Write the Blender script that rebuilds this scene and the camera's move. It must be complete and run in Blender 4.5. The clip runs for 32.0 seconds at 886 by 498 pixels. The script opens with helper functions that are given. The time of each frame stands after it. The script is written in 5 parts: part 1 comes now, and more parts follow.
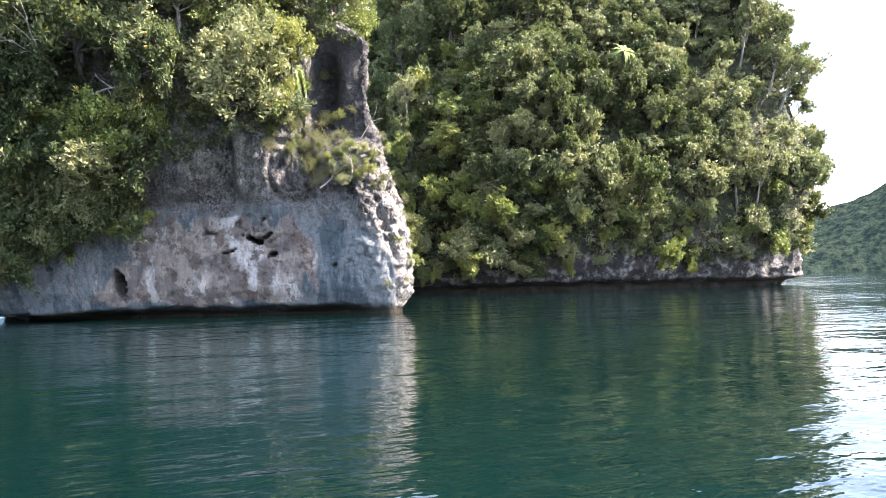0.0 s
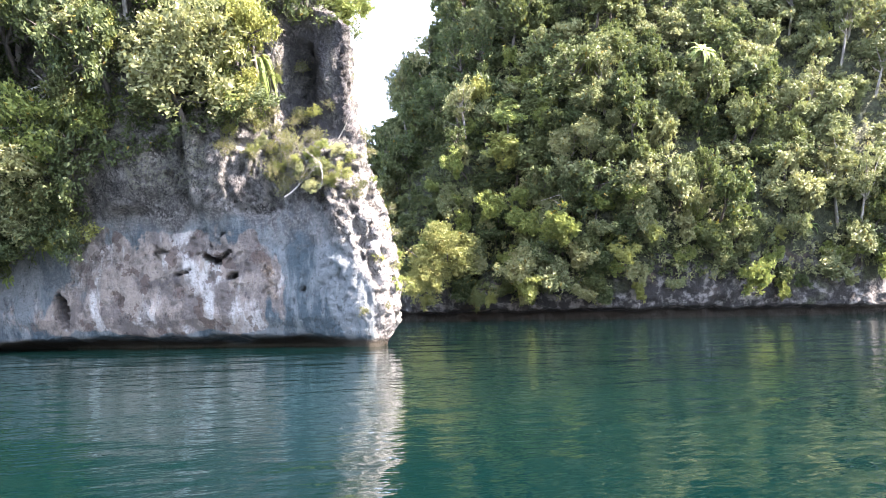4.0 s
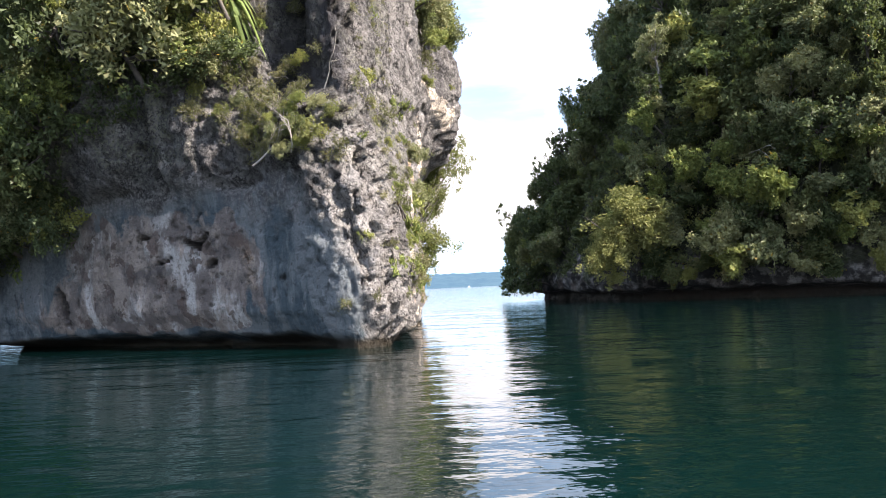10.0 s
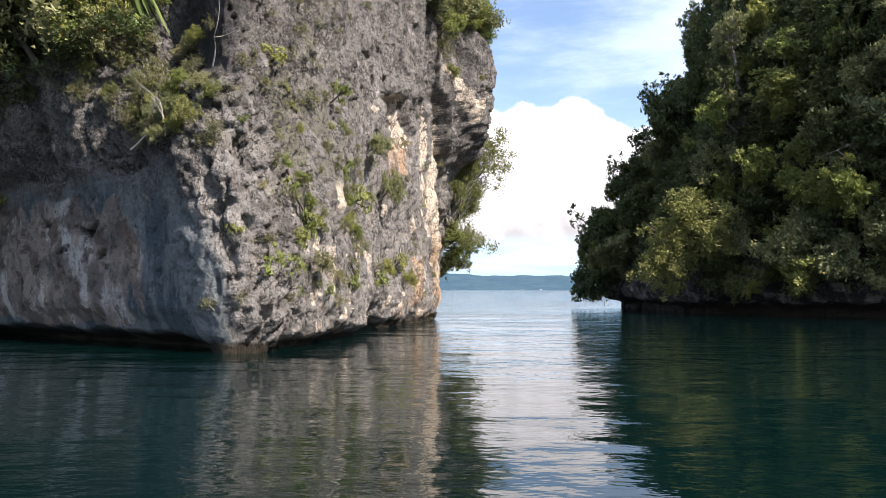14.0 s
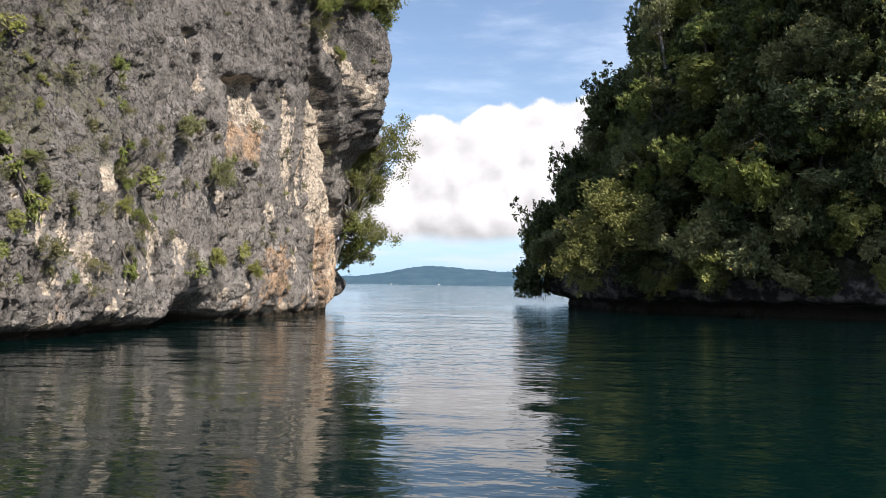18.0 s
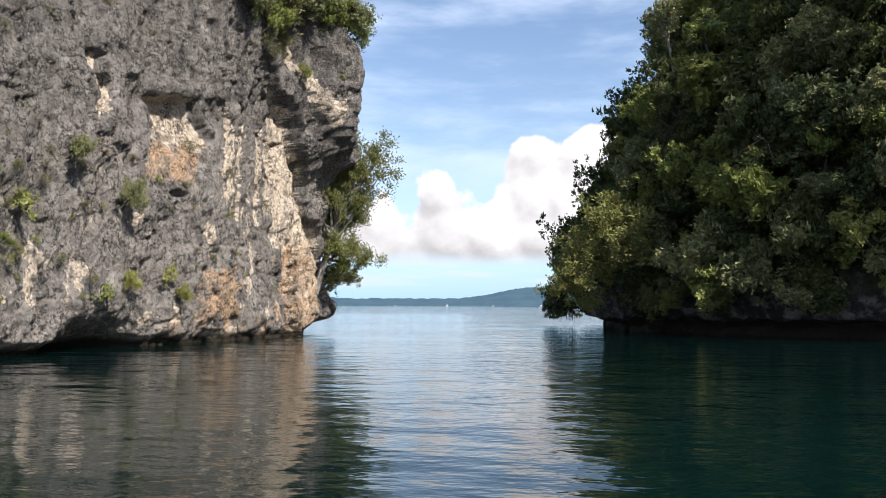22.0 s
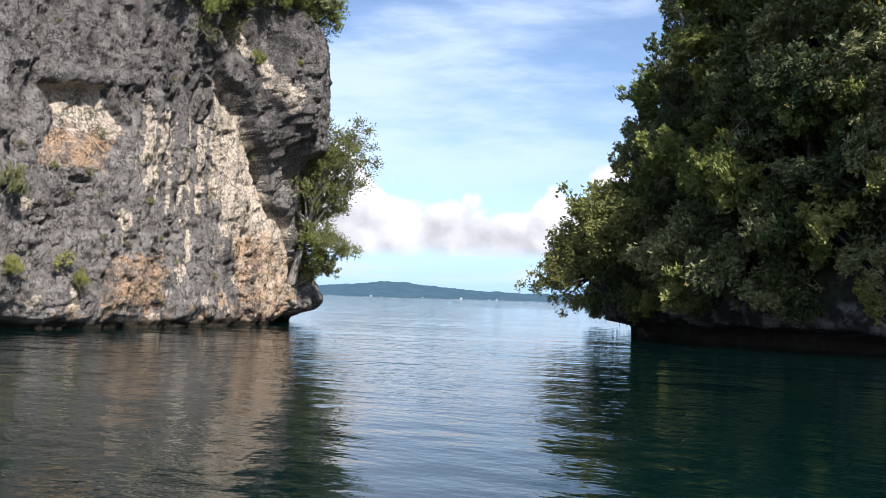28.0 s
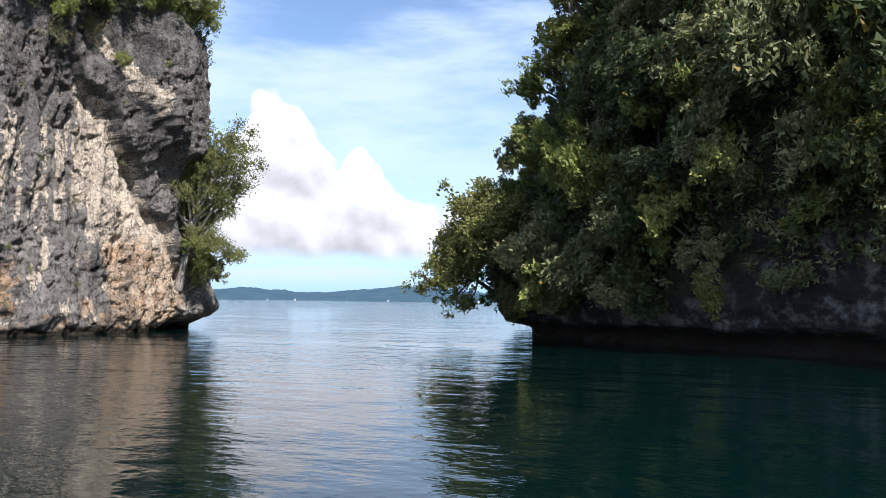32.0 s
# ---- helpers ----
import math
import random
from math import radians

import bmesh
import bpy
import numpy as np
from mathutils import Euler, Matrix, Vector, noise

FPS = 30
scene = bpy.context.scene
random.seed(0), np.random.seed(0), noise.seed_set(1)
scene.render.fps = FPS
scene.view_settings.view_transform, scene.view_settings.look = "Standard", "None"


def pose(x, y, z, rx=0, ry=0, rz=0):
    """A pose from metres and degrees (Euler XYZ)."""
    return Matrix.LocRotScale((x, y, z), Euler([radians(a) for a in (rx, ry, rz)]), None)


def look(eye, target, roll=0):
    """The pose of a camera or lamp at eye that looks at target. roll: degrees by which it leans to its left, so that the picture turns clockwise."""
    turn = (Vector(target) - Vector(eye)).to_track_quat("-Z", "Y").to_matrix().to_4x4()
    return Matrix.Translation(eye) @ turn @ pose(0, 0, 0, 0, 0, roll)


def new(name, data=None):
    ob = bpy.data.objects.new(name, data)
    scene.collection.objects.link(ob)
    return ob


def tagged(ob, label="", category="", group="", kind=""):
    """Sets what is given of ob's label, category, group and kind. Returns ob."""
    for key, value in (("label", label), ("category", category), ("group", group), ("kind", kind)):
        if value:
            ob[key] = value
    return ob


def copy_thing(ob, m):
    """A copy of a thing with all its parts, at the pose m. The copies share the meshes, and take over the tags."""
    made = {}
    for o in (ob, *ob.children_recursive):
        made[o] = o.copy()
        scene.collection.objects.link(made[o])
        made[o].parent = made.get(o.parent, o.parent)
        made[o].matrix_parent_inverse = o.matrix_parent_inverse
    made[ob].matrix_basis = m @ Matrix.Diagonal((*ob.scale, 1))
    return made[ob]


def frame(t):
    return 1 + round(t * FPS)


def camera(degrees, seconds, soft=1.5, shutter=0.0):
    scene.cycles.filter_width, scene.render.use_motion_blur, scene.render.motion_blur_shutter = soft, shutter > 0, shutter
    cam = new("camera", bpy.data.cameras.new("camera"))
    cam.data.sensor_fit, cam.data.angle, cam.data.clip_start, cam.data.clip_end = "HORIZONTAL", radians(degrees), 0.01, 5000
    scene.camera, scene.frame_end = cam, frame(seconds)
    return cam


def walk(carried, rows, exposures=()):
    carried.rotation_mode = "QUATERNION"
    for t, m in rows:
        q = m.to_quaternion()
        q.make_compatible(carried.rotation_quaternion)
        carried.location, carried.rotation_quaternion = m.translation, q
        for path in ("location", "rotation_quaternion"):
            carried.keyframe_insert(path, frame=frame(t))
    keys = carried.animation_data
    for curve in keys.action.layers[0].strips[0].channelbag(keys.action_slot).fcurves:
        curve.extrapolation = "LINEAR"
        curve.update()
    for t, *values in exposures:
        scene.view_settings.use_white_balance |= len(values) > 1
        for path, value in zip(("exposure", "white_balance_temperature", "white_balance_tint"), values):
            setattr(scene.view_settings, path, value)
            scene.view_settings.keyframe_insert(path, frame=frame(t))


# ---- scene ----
cam = camera(55.2, 32.0, soft=0.7)
PATH = [
    (0, (-26.153, -11.99, 1.438), (-25.115, -10.282, 1.51), -1.4),
    (0.5, (-25.226, -11.477, 1.455), (-24.242, -9.739, 1.537), -1.9),
    (1, (-24.32, -10.972, 1.47), (-23.345, -9.227, 1.546), -1.7),
    (1.5, (-23.442, -10.489, 1.487), (-22.495, -8.73, 1.584), -2.0),
    (2, (-22.523, -9.997, 1.484), (-21.622, -8.215, 1.594), -2.2),
    (2.5, (-21.593, -9.526, 1.479), (-20.685, -7.748, 1.601), -1.6),
    (4.5, (-17.948, -7.825, 1.557), (-17.171, -5.987, 1.688), -1.4),
    (5, (-16.985, -7.394, 1.568), (-16.246, -5.54, 1.695), -2.1),
    (5.5, (-16.012, -6.965, 1.569), (-15.311, -5.095, 1.689), -2.0),
    (6, (-15.091, -6.544, 1.566), (-14.477, -4.647, 1.718), -1.2),
    (6.5, (-14.142, -6.11, 1.563), (-13.676, -4.17, 1.706), -1.7),
    (7, (-13.242, -5.684, 1.577), (-12.775, -3.741, 1.678), -1.0),
    (7.5, (-12.367, -5.267, 1.593), (-11.932, -3.318, 1.71), -0.9),
    (8, (-11.518, -4.875, 1.608), (-11.165, -2.909, 1.704), -1.7),
    (8.5, (-10.633, -4.487, 1.642), (-10.32, -2.514, 1.733), -0.3),
    (9, (-9.743, -4.129, 1.677), (-9.502, -2.146, 1.77), -1.6),
    (9.5, (-8.804, -3.731, 1.688), (-8.6, -1.743, 1.779), -2.4),
    (10, (-7.877, -3.293, 1.704), (-7.712, -1.302, 1.794), -2.3),
    (10.5, (-6.995, -2.837, 1.723), (-6.832, -0.846, 1.824), -1.4),
    (11, (-6.121, -2.394, 1.742), (-5.962, -0.403, 1.842), -1.0),
    (11.5, (-5.252, -1.97, 1.753), (-5.127, 0.025, 1.83), -1.2),
    (12, (-4.4, -1.582, 1.758), (-4.333, 0.416, 1.832), -0.9),
    (12.5, (-3.531, -1.192, 1.759), (-3.52, 0.807, 1.832), -0.2),
    (13, (-2.657, -0.832, 1.763), (-2.693, 1.167, 1.838), 0.4),
    (13.5, (-1.756, -0.512, 1.764), (-1.859, 1.484, 1.852), 0.2),
    (15.5, (2.042, 0.569, 1.688), (1.824, 2.554, 1.788), 0.9),
    (16, (2.977, 0.945, 1.698), (2.762, 2.93, 1.817), 0.7),
    (16.5, (3.894, 1.352, 1.69), (3.696, 3.34, 1.794), 0.7),
    (17, (4.785, 1.797, 1.685), (4.587, 3.785, 1.775), 0.7),
    (17.5, (5.646, 2.214, 1.679), (5.409, 4.199, 1.755), 0.5),
    (18, (6.524, 2.605, 1.698), (6.325, 4.593, 1.781), 0.8),
    (18.5, (7.418, 3.031, 1.719), (7.257, 5.022, 1.822), 1.1),
    (19, (8.296, 3.462, 1.723), (8.14, 5.454, 1.813), 1.0),
    (19.5, (9.188, 3.867, 1.72), (9.033, 5.858, 1.822), 1.1),
    (20, (10.061, 4.263, 1.722), (9.859, 6.25, 1.83), 0.6),
    (20.5, (10.924, 4.656, 1.721), (10.638, 6.632, 1.845), 0.3),
    (21, (11.778, 5.075, 1.727), (11.418, 7.038, 1.85), 0.5),
    (21.5, (12.621, 5.488, 1.709), (12.202, 7.44, 1.828), -0.4),
    (22, (13.453, 5.893, 1.69), (13.013, 7.839, 1.823), 0.1),
    (22.5, (14.285, 6.313, 1.691), (13.843, 8.26, 1.809), 0.9),
    (23, (15.122, 6.741, 1.702), (14.608, 8.671, 1.818), 0.6),
    (23.5, (15.989, 7.187, 1.698), (15.389, 9.091, 1.822), 0.3),
    (24, (16.891, 7.634, 1.704), (16.271, 9.533, 1.816), 0.1),
    (24.5, (17.805, 8.06, 1.717), (17.122, 9.935, 1.853), -0.6),
    (25, (18.709, 8.533, 1.733), (17.968, 10.386, 1.858), 0.0),
    (25.5, (19.602, 9.052, 1.754), (18.87, 10.908, 1.893), 1.0),
    (27.5, (23.038, 11.399, 1.847), (22.197, 13.211, 1.936), 2.0),
    (28, (23.895, 11.992, 1.852), (23.073, 13.812, 1.967), 1.8),
    (28.5, (24.744, 12.575, 1.863), (23.852, 14.364, 1.939), 1.2),
    (29, (25.59, 13.162, 1.869), (24.641, 14.921, 1.942), 0.2),
    (29.5, (26.427, 13.754, 1.876), (25.531, 15.54, 1.954), 0.2),
    (30, (27.26, 14.329, 1.876), (26.349, 16.107, 1.95), 0.3),
    (30.5, (28.087, 14.882, 1.89), (27.161, 16.651, 1.985), 0.0),
    (31, (28.891, 15.421, 1.901), (27.985, 17.202, 1.989), 0.8),
    (31.5, (29.691, 15.925, 1.919), (28.805, 17.715, 2.009), 0.9),
    (32, (30.483, 16.418, 1.928), (29.62, 18.218, 2.051), 0.7),
]
EXPOSURES = [(0, 2.95, 6600, 19), (1, 3.02, 6600, 19), (2, 3.32, 6600, 21), (4, 3.5, 6600, 21), (6, 3.4, 6550, 21), (7, 3.2, 6600, 21), (8, 3.04, 6600, 20), (9, 2.5, 6550, 17), (11, 1.5, 6600, 17),
             (13, 1.33, 6600, 17), (16, 0.92, 6600, 14), (19, 0.82, 6600, 14), (20, 0.8, 6600, 13), (21, 0.6, 6600, 13), (22, 0.84, 6550, 13), (25, 0.84, 6350, 14), (32, 0.82, 6050, 14)]
walk(cam, [(t, look(eye, target, roll)) for t, eye, target, roll in PATH], EXPOSURES)

# ---- light ----
SUN_AZ, SUN_EL = 124.0, 44.0        # degrees clockwise from +y, and above the horizon


def node(tree, kind, x=0, **sets):
    n = tree.nodes.new(kind)
    for key, value in sets.items():
        if key in n.inputs:
            n.inputs[key].default_value = value
        elif key == "operation":
            n.operation = value
        elif key == "data_type":
            n.data_type = value
    return n


def math_node(tree, op, a, b=0.0, c=None, clamp=False):
    n = tree.nodes.new("ShaderNodeMath")
    n.operation, n.use_clamp = op, clamp
    for i, v in enumerate((a, b, c)):
        if v is None:
            continue
        if isinstance(v, (int, float)):
            n.inputs[i].default_value = v
        else:
            tree.links.new(v, n.inputs[i])
    return n.outputs[0]


def smooth_node(tree, v, lo, hi):
    n = tree.nodes.new("ShaderNodeMapRange")
    n.interpolation_type = "SMOOTHSTEP"
    tree.links.new(v, n.inputs["Value"])
    n.inputs["From Min"].default_value, n.inputs["From Max"].default_value = lo, hi
    return n.outputs["Result"]


def mix_node(tree, fac, a, b):
    n = tree.nodes.new("ShaderNodeMix")
    n.data_type = "RGBA"
    for socket, v in ((n.inputs[0], fac), (n.inputs[6], a), (n.inputs[7], b)):
        if isinstance(v, (int, float)):
            socket.default_value = v
        elif isinstance(v, tuple):
            socket.default_value = (*v, 1.0)
        else:
            tree.links.new(v, socket)
    return n.outputs[2]


def noise_node(tree, vector, scale, detail=5.0, rough=0.55, stretch=(1, 1, 1), offset=(0, 0, 0)):
    m = tree.nodes.new("ShaderNodeMapping")
    m.inputs["Scale"].default_value, m.inputs["Location"].default_value = stretch, offset
    tree.links.new(vector, m.inputs["Vector"])
    n = tree.nodes.new("ShaderNodeTexNoise")
    n.inputs["Scale"].default_value, n.inputs["Detail"].default_value, n.inputs["Roughness"].default_value = scale, detail, rough
    tree.links.new(m.outputs[0], n.inputs["Vector"])
    return n.outputs["Fac"]


def billows(t, way, offset):
    """Rounded cloud lumps of three sizes."""
    total = math_node(t, "MULTIPLY", noise_node(t, way, 7.0, 9.0, 0.58, (1, 1, 1.1), offset), 0.56)
    for scale, weight in ((11.0, 0.28), (27.0, 0.2)):
        m = t.nodes.new("ShaderNodeMapping")
        m.inputs["Location"].default_value = offset
        t.links.new(way, m.inputs["Vector"])
        warp = t.nodes.new("ShaderNodeVectorMath")
        warp.operation = "MULTIPLY_ADD"
        n = t.nodes.new("ShaderNodeTexNoise")
        n.inputs["Scale"].default_value, n.inputs["Detail"].default_value = scale * 1.7, 4.0
        t.links.new(m.outputs[0], n.inputs["Vector"])
        t.links.new(n.outputs["Color"], warp.inputs[0])
        warp.inputs[1].default_value = (0.35 / scale,) * 3
        t.links.new(m.outputs[0], warp.inputs[2])
        v = t.nodes.new("ShaderNodeTexVoronoi")
        v.feature = "SMOOTH_F1"
        v.inputs["Scale"].default_value, v.inputs["Smoothness"].default_value = scale, 0.35
        t.links.new(warp.outputs[0], v.inputs["Vector"])
        total = math_node(t, "ADD", total, math_node(t, "MULTIPLY", math_node(t, "SUBTRACT", 0.85, v.outputs["Distance"]), weight))
    return total


# degrees clockwise from +y, and the height of the cloud tops there in degrees
HEAPS = [(-60, 5), (-43, 5), (-39.5, 10.5), (-37, 14.5), (-34.8, 11.8), (-33, 8.8), (-31, 11.2), (-28.8, 6.6), (-26.8, 7), (-22, 6.3), (-19, 6.6), (-17, 8.2), (-15.4, 7.2),
         (-13.8, 9), (-11, 7.6), (-8, 10.4), (-5, 10.2), (-2, 12.8), (0.2, 9.6), (1.8, 11.4), (4, 9.2), (7, 11.8), (11, 12), (18, 11), (26, 7.5), (36, 9), (48, 6), (60, 5)]


def make_world():
    world = bpy.data.worlds.new("sky")
    scene.world = world
    world.use_nodes = True
    t = world.node_tree
    t.nodes.clear()
    sky = t.nodes.new("ShaderNodeTexSky")
    sky.sky_type, sky.sun_disc = "NISHITA", False
    sky.sun_elevation, sky.sun_rotation = radians(SUN_EL), radians(SUN_AZ)
    sky.dust_density, sky.ozone_density = 0.6, 2.0
    tc = t.nodes.new("ShaderNodeTexCoord")
    way = tc.outputs["Generated"]
    sep = t.nodes.new("ShaderNodeSeparateXYZ")
    t.links.new(way, sep.inputs[0])
    z = sep.outputs[2]
    # heaped clouds with flat bases; their tops rise and fall along the horizon
    bearing = math_node(t, "ARCTAN2", sep.outputs[0], sep.outputs[1])
    ramp = t.nodes.new("ShaderNodeValToRGB")
    ramp.color_ramp.interpolation = "CARDINAL"
    for k, (degree, top) in enumerate(HEAPS):
        stop = ramp.color_ramp.elements[k] if k < 2 else ramp.color_ramp.elements.new(0.5)
        stop.position, stop.color = (degree + 60) / 120, (top / 20, top / 20, top / 20, 1)
    t.links.new(math_node(t, "MULTIPLY_ADD", bearing, 57.2958 / 120, 0.5), ramp.inputs[0])
    tops = math_node(t, "MULTIPLY", ramp.outputs[0], math.sin(radians(20)))
    lumps = billows(t, way, (0.3, 0.1, 0.05))
    lumps_lit = billows(t, way, (0.309, 0.1, 0.063))
    heap = math_node(t, "SUBTRACT", tops, z)
    heap = math_node(t, "ADD", heap, math_node(t, "MULTIPLY", math_node(t, "SUBTRACT", lumps, 0.43), 0.2))
    low_edge = math_node(t, "ADD", z, math_node(t, "MULTIPLY", math_node(t, "SUBTRACT", lumps, 0.5), 0.03))
    heap_mask = math_node(t, "MULTIPLY", smooth_node(t, heap, 0.0, 0.012), smooth_node(t, low_edge, 0.042, 0.062))
    relief = math_node(t, "MULTIPLY", math_node(t, "SUBTRACT", lumps, lumps_lit), 5.0)
    sunny = math_node(t, "MULTIPLY_ADD", smooth_node(t, low_edge, 0.045, 0.11), 0.6, 0.3)
    sunny = math_node(t, "ADD", sunny, math_node(t, "MULTIPLY", smooth_node(t, heap, 0.05, 0.0), 0.1))
    sunny = math_node(t, "ADD", sunny, relief, clamp=True)
    heap_light = math_node(t, "MULTIPLY_ADD", sunny, 0.28, 0.39)
    # thin grey bands under the heaps
    bands = noise_node(t, way, 5.0, 6.0, 0.55, (1, 1, 9.0), (0.7, 0.2, 0.4))
    band_mask = math_node(t, "MULTIPLY", smooth_node(t, bands, 0.46, 0.6), math_node(t, "MULTIPLY", smooth_node(t, z, 0.012, 0.03), smooth_node(t, z, 0.09, 0.05)))
    band_mask = math_node(t, "MULTIPLY", band_mask, 0.75)
    # thin high veils drawn out sideways, with blue gaps
    veil = noise_node(t, way, 2.0, 8.0, 0.58, (1, 1, 4.6), (0.2, 0.4, 0.1))
    wisp = noise_node(t, way, 5.0, 7.0, 0.6, (1, 1, 4.0), (0.5, 0.1, 0.3))
    veil = math_node(t, "ADD", math_node(t, "MULTIPLY", veil, 0.72), math_node(t, "MULTIPLY", wisp, 0.28))
    veil_mask = math_node(t, "MULTIPLY", smooth_node(t, veil, 0.38, 0.58), math_node(t, "MULTIPLY", smooth_node(t, z, 0.08, 0.2), 0.7))
    scaled = t.nodes.new("ShaderNodeVectorMath")
    scaled.operation = "SCALE"
    scaled.inputs["Scale"].default_value = SKY
    t.links.new(sky.outputs[0], scaled.inputs[0])
    white = t.nodes.new("ShaderNodeVectorMath")
    white.operation = "SCALE"
    white.inputs[0].default_value = (1.0, 1.0, 1.02)
    t.links.new(math_node(t, "MULTIPLY", heap_light, CLOUD), white.inputs["Scale"])
    haze = math_node(t, "MULTIPLY", math_node(t, "SUBTRACT", 1.0, smooth_node(t, z, -0.02, 0.16)), 0.8)
    c = mix_node(t, haze, scaled.outputs[0], (0.25, 0.47, 0.71))
    c = mix_node(t, veil_mask, c, (0.56 * CLOUD, 0.66 * CLOUD, 0.82 * CLOUD))
    c = mix_node(t, band_mask, c, (0.5 * CLOUD, 0.58 * CLOUD, 0.68 * CLOUD))
    c = mix_node(t, heap_mask, c, white.outputs[0])
    bg = t.nodes.new("ShaderNodeBackground")
    t.links.new(c, bg.inputs["Color"])
    out = t.nodes.new("ShaderNodeOutputWorld")
    t.links.new(bg.outputs[0], out.inputs["Surface"])


SKY, CLOUD = 0.10, 0.93
make_world()
sun = new("sun", bpy.data.lights.new("sun", "SUN"))
sun.data.energy, sun.data.angle, sun.data.color = 5.0, radians(0.53), (1.0, 0.94, 0.85)
a, e = radians(SUN_AZ), radians(SUN_EL)
sun.matrix_world = look((100 * math.sin(a) * math.cos(e), 100 * math.cos(a) * math.cos(e), 100 * math.sin(e)), (0, 0, 0))


# ---- materials ----
def material(name, rough=0.8, metal=0.0, ior=None):
    m = bpy.data.materials.new(name)
    m.use_nodes = True
    t = m.node_tree
    p = t.nodes["Principled BSDF"]
    p.inputs["Roughness"].default_value, p.inputs["Metallic"].default_value = rough, metal
    if ior:
        p.inputs["IOR"].default_value = ior
    return m, t, p


def bump(t, p, height, distance, strength=1.0):
    b = t.nodes.new("ShaderNodeBump")
    b.inputs["Distance"].default_value, b.inputs["Strength"].default_value = distance, strength
    t.links.new(height, b.inputs["Height"])
    t.links.new(b.outputs[0], p.inputs["Normal"])


def attribute(t, name):
    n = t.nodes.new("ShaderNodeAttribute")
    n.attribute_name = name
    return n.outputs["Fac"]


def rock_material():
    m, t, p = material("limestone", 0.9)
    p.inputs["Specular IOR Level"].default_value = 0.25
    co = t.nodes.new("ShaderNodeTexCoord").outputs["Object"]
    fine = noise_node(t, co, 9.0, 8.0, 0.68)
    mid = noise_node(t, co, 1.3, 7.0, 0.62)
    streak = noise_node(t, co, 1.0, 6.0, 0.62, (2.4, 2.4, 0.28))
    broad = noise_node(t, co, 0.45, 6.0, 0.6, (1, 1, 0.7), (5, 2, 8))
    grey = mix_node(t, smooth_node(t, mid, 0.3, 0.7), (0.18, 0.165, 0.15), (0.38, 0.35, 0.318))
    grey = mix_node(t, math_node(t, "MULTIPLY", smooth_node(t, broad, 0.5, 0.66), 0.5), grey, (0.42, 0.395, 0.365))
    grey = mix_node(t, math_node(t, "MULTIPLY", smooth_node(t, streak, 0.54, 0.72), 0.55), grey, (0.06, 0.058, 0.06))
    grey = mix_node(t, math_node(t, "MULTIPLY", smooth_node(t, fine, 0.52, 0.75), 0.3), grey, (0.46, 0.435, 0.405))
    wash = noise_node(t, co, 0.9, 9.0, 0.64, (1.2, 1.2, 0.34), (9, 4, 1))
    smooth_c = mix_node(t, smooth_node(t, wash, 0.43, 0.56), (0.062, 0.086, 0.098), (0.168, 0.184, 0.188))
    smooth_c = mix_node(t, math_node(t, "MULTIPLY", smooth_node(t, fine, 0.5, 0.72), 0.35), smooth_c, (0.08, 0.085, 0.095))
    c = mix_node(t, attribute(t, "slab"), grey, smooth_c)
    blotch = noise_node(t, co, 1.0, 9.0, 0.66, (1.1, 1.1, 0.75), (31, 8, 12))
    tan = mix_node(t, smooth_node(t, blotch, 0.45, 0.56), (0.165, 0.138, 0.124), (0.29, 0.24, 0.203))
    cream = mix_node(t, math_node(t, "MULTIPLY", smooth_node(t, wash, 0.5, 0.62), smooth_node(t, blotch, 0.4, 0.54)), tan, (0.48, 0.45, 0.42))
    cream = mix_node(t, math_node(t, "MULTIPLY", smooth_node(t, mid, 0.565, 0.6), 0.8), cream, (0.12, 0.085, 0.07))
    cream = mix_node(t, math_node(t, "MULTIPLY", smooth_node(t, fine, 0.52, 0.66), 0.5), cream, (0.14, 0.13, 0.13))
    keep = math_node(t, "ADD", math_node(t, "MULTIPLY", smooth_node(t, streak, 0.35, 0.55), 0.5), math_node(t, "MULTIPLY_ADD", smooth_node(t, fine, 0.35, 0.55), 0.5, 0.4), clamp=True)
    panel = smooth_node(t, math_node(t, "ADD", math_node(t, "MULTIPLY", attribute(t, "cream"), 0.62), math_node(t, "MULTIPLY", noise_node(t, co, 1.1, 9.0, 0.66, (1, 1, 0.45), (2, 6, 3)), 0.8)), 0.72, 0.84)
    c = mix_node(t, panel, c, cream)
    c = mix_node(t, math_node(t, "MULTIPLY", attribute(t, "patina"), smooth_node(t, math_node(t, "ADD", math_node(t, "MULTIPLY", mid, 0.5), math_node(t, "MULTIPLY", streak, 0.5)), 0.34, 0.54)), c,
                 mix_node(t, smooth_node(t, fine, 0.4, 0.7), (0.1, 0.093, 0.087), (0.265, 0.247, 0.227)))
    mottle = noise_node(t, co, 1.5, 10.0, 0.62, (1, 1, 0.8), (21, 5, 3))
    fleck = noise_node(t, co, 5.5, 6.0, 0.62, (1, 1, 0.8), (1, 15, 6))
    rough = math_node(t, "SUBTRACT", 1.0, attribute(t, "slab"))
    dark_patch = mix_node(t, smooth_node(t, broad, 0.4, 0.6), (0.045, 0.043, 0.043), (0.095, 0.075, 0.058))
    c = mix_node(t, math_node(t, "MULTIPLY", math_node(t, "MULTIPLY", smooth_node(t, mottle, 0.54, 0.63), 0.5), rough), c, dark_patch)
    c = mix_node(t, math_node(t, "MULTIPLY", math_node(t, "MULTIPLY", smooth_node(t, mottle, 0.42, 0.34), 0.5), rough), c, (0.45, 0.42, 0.385))
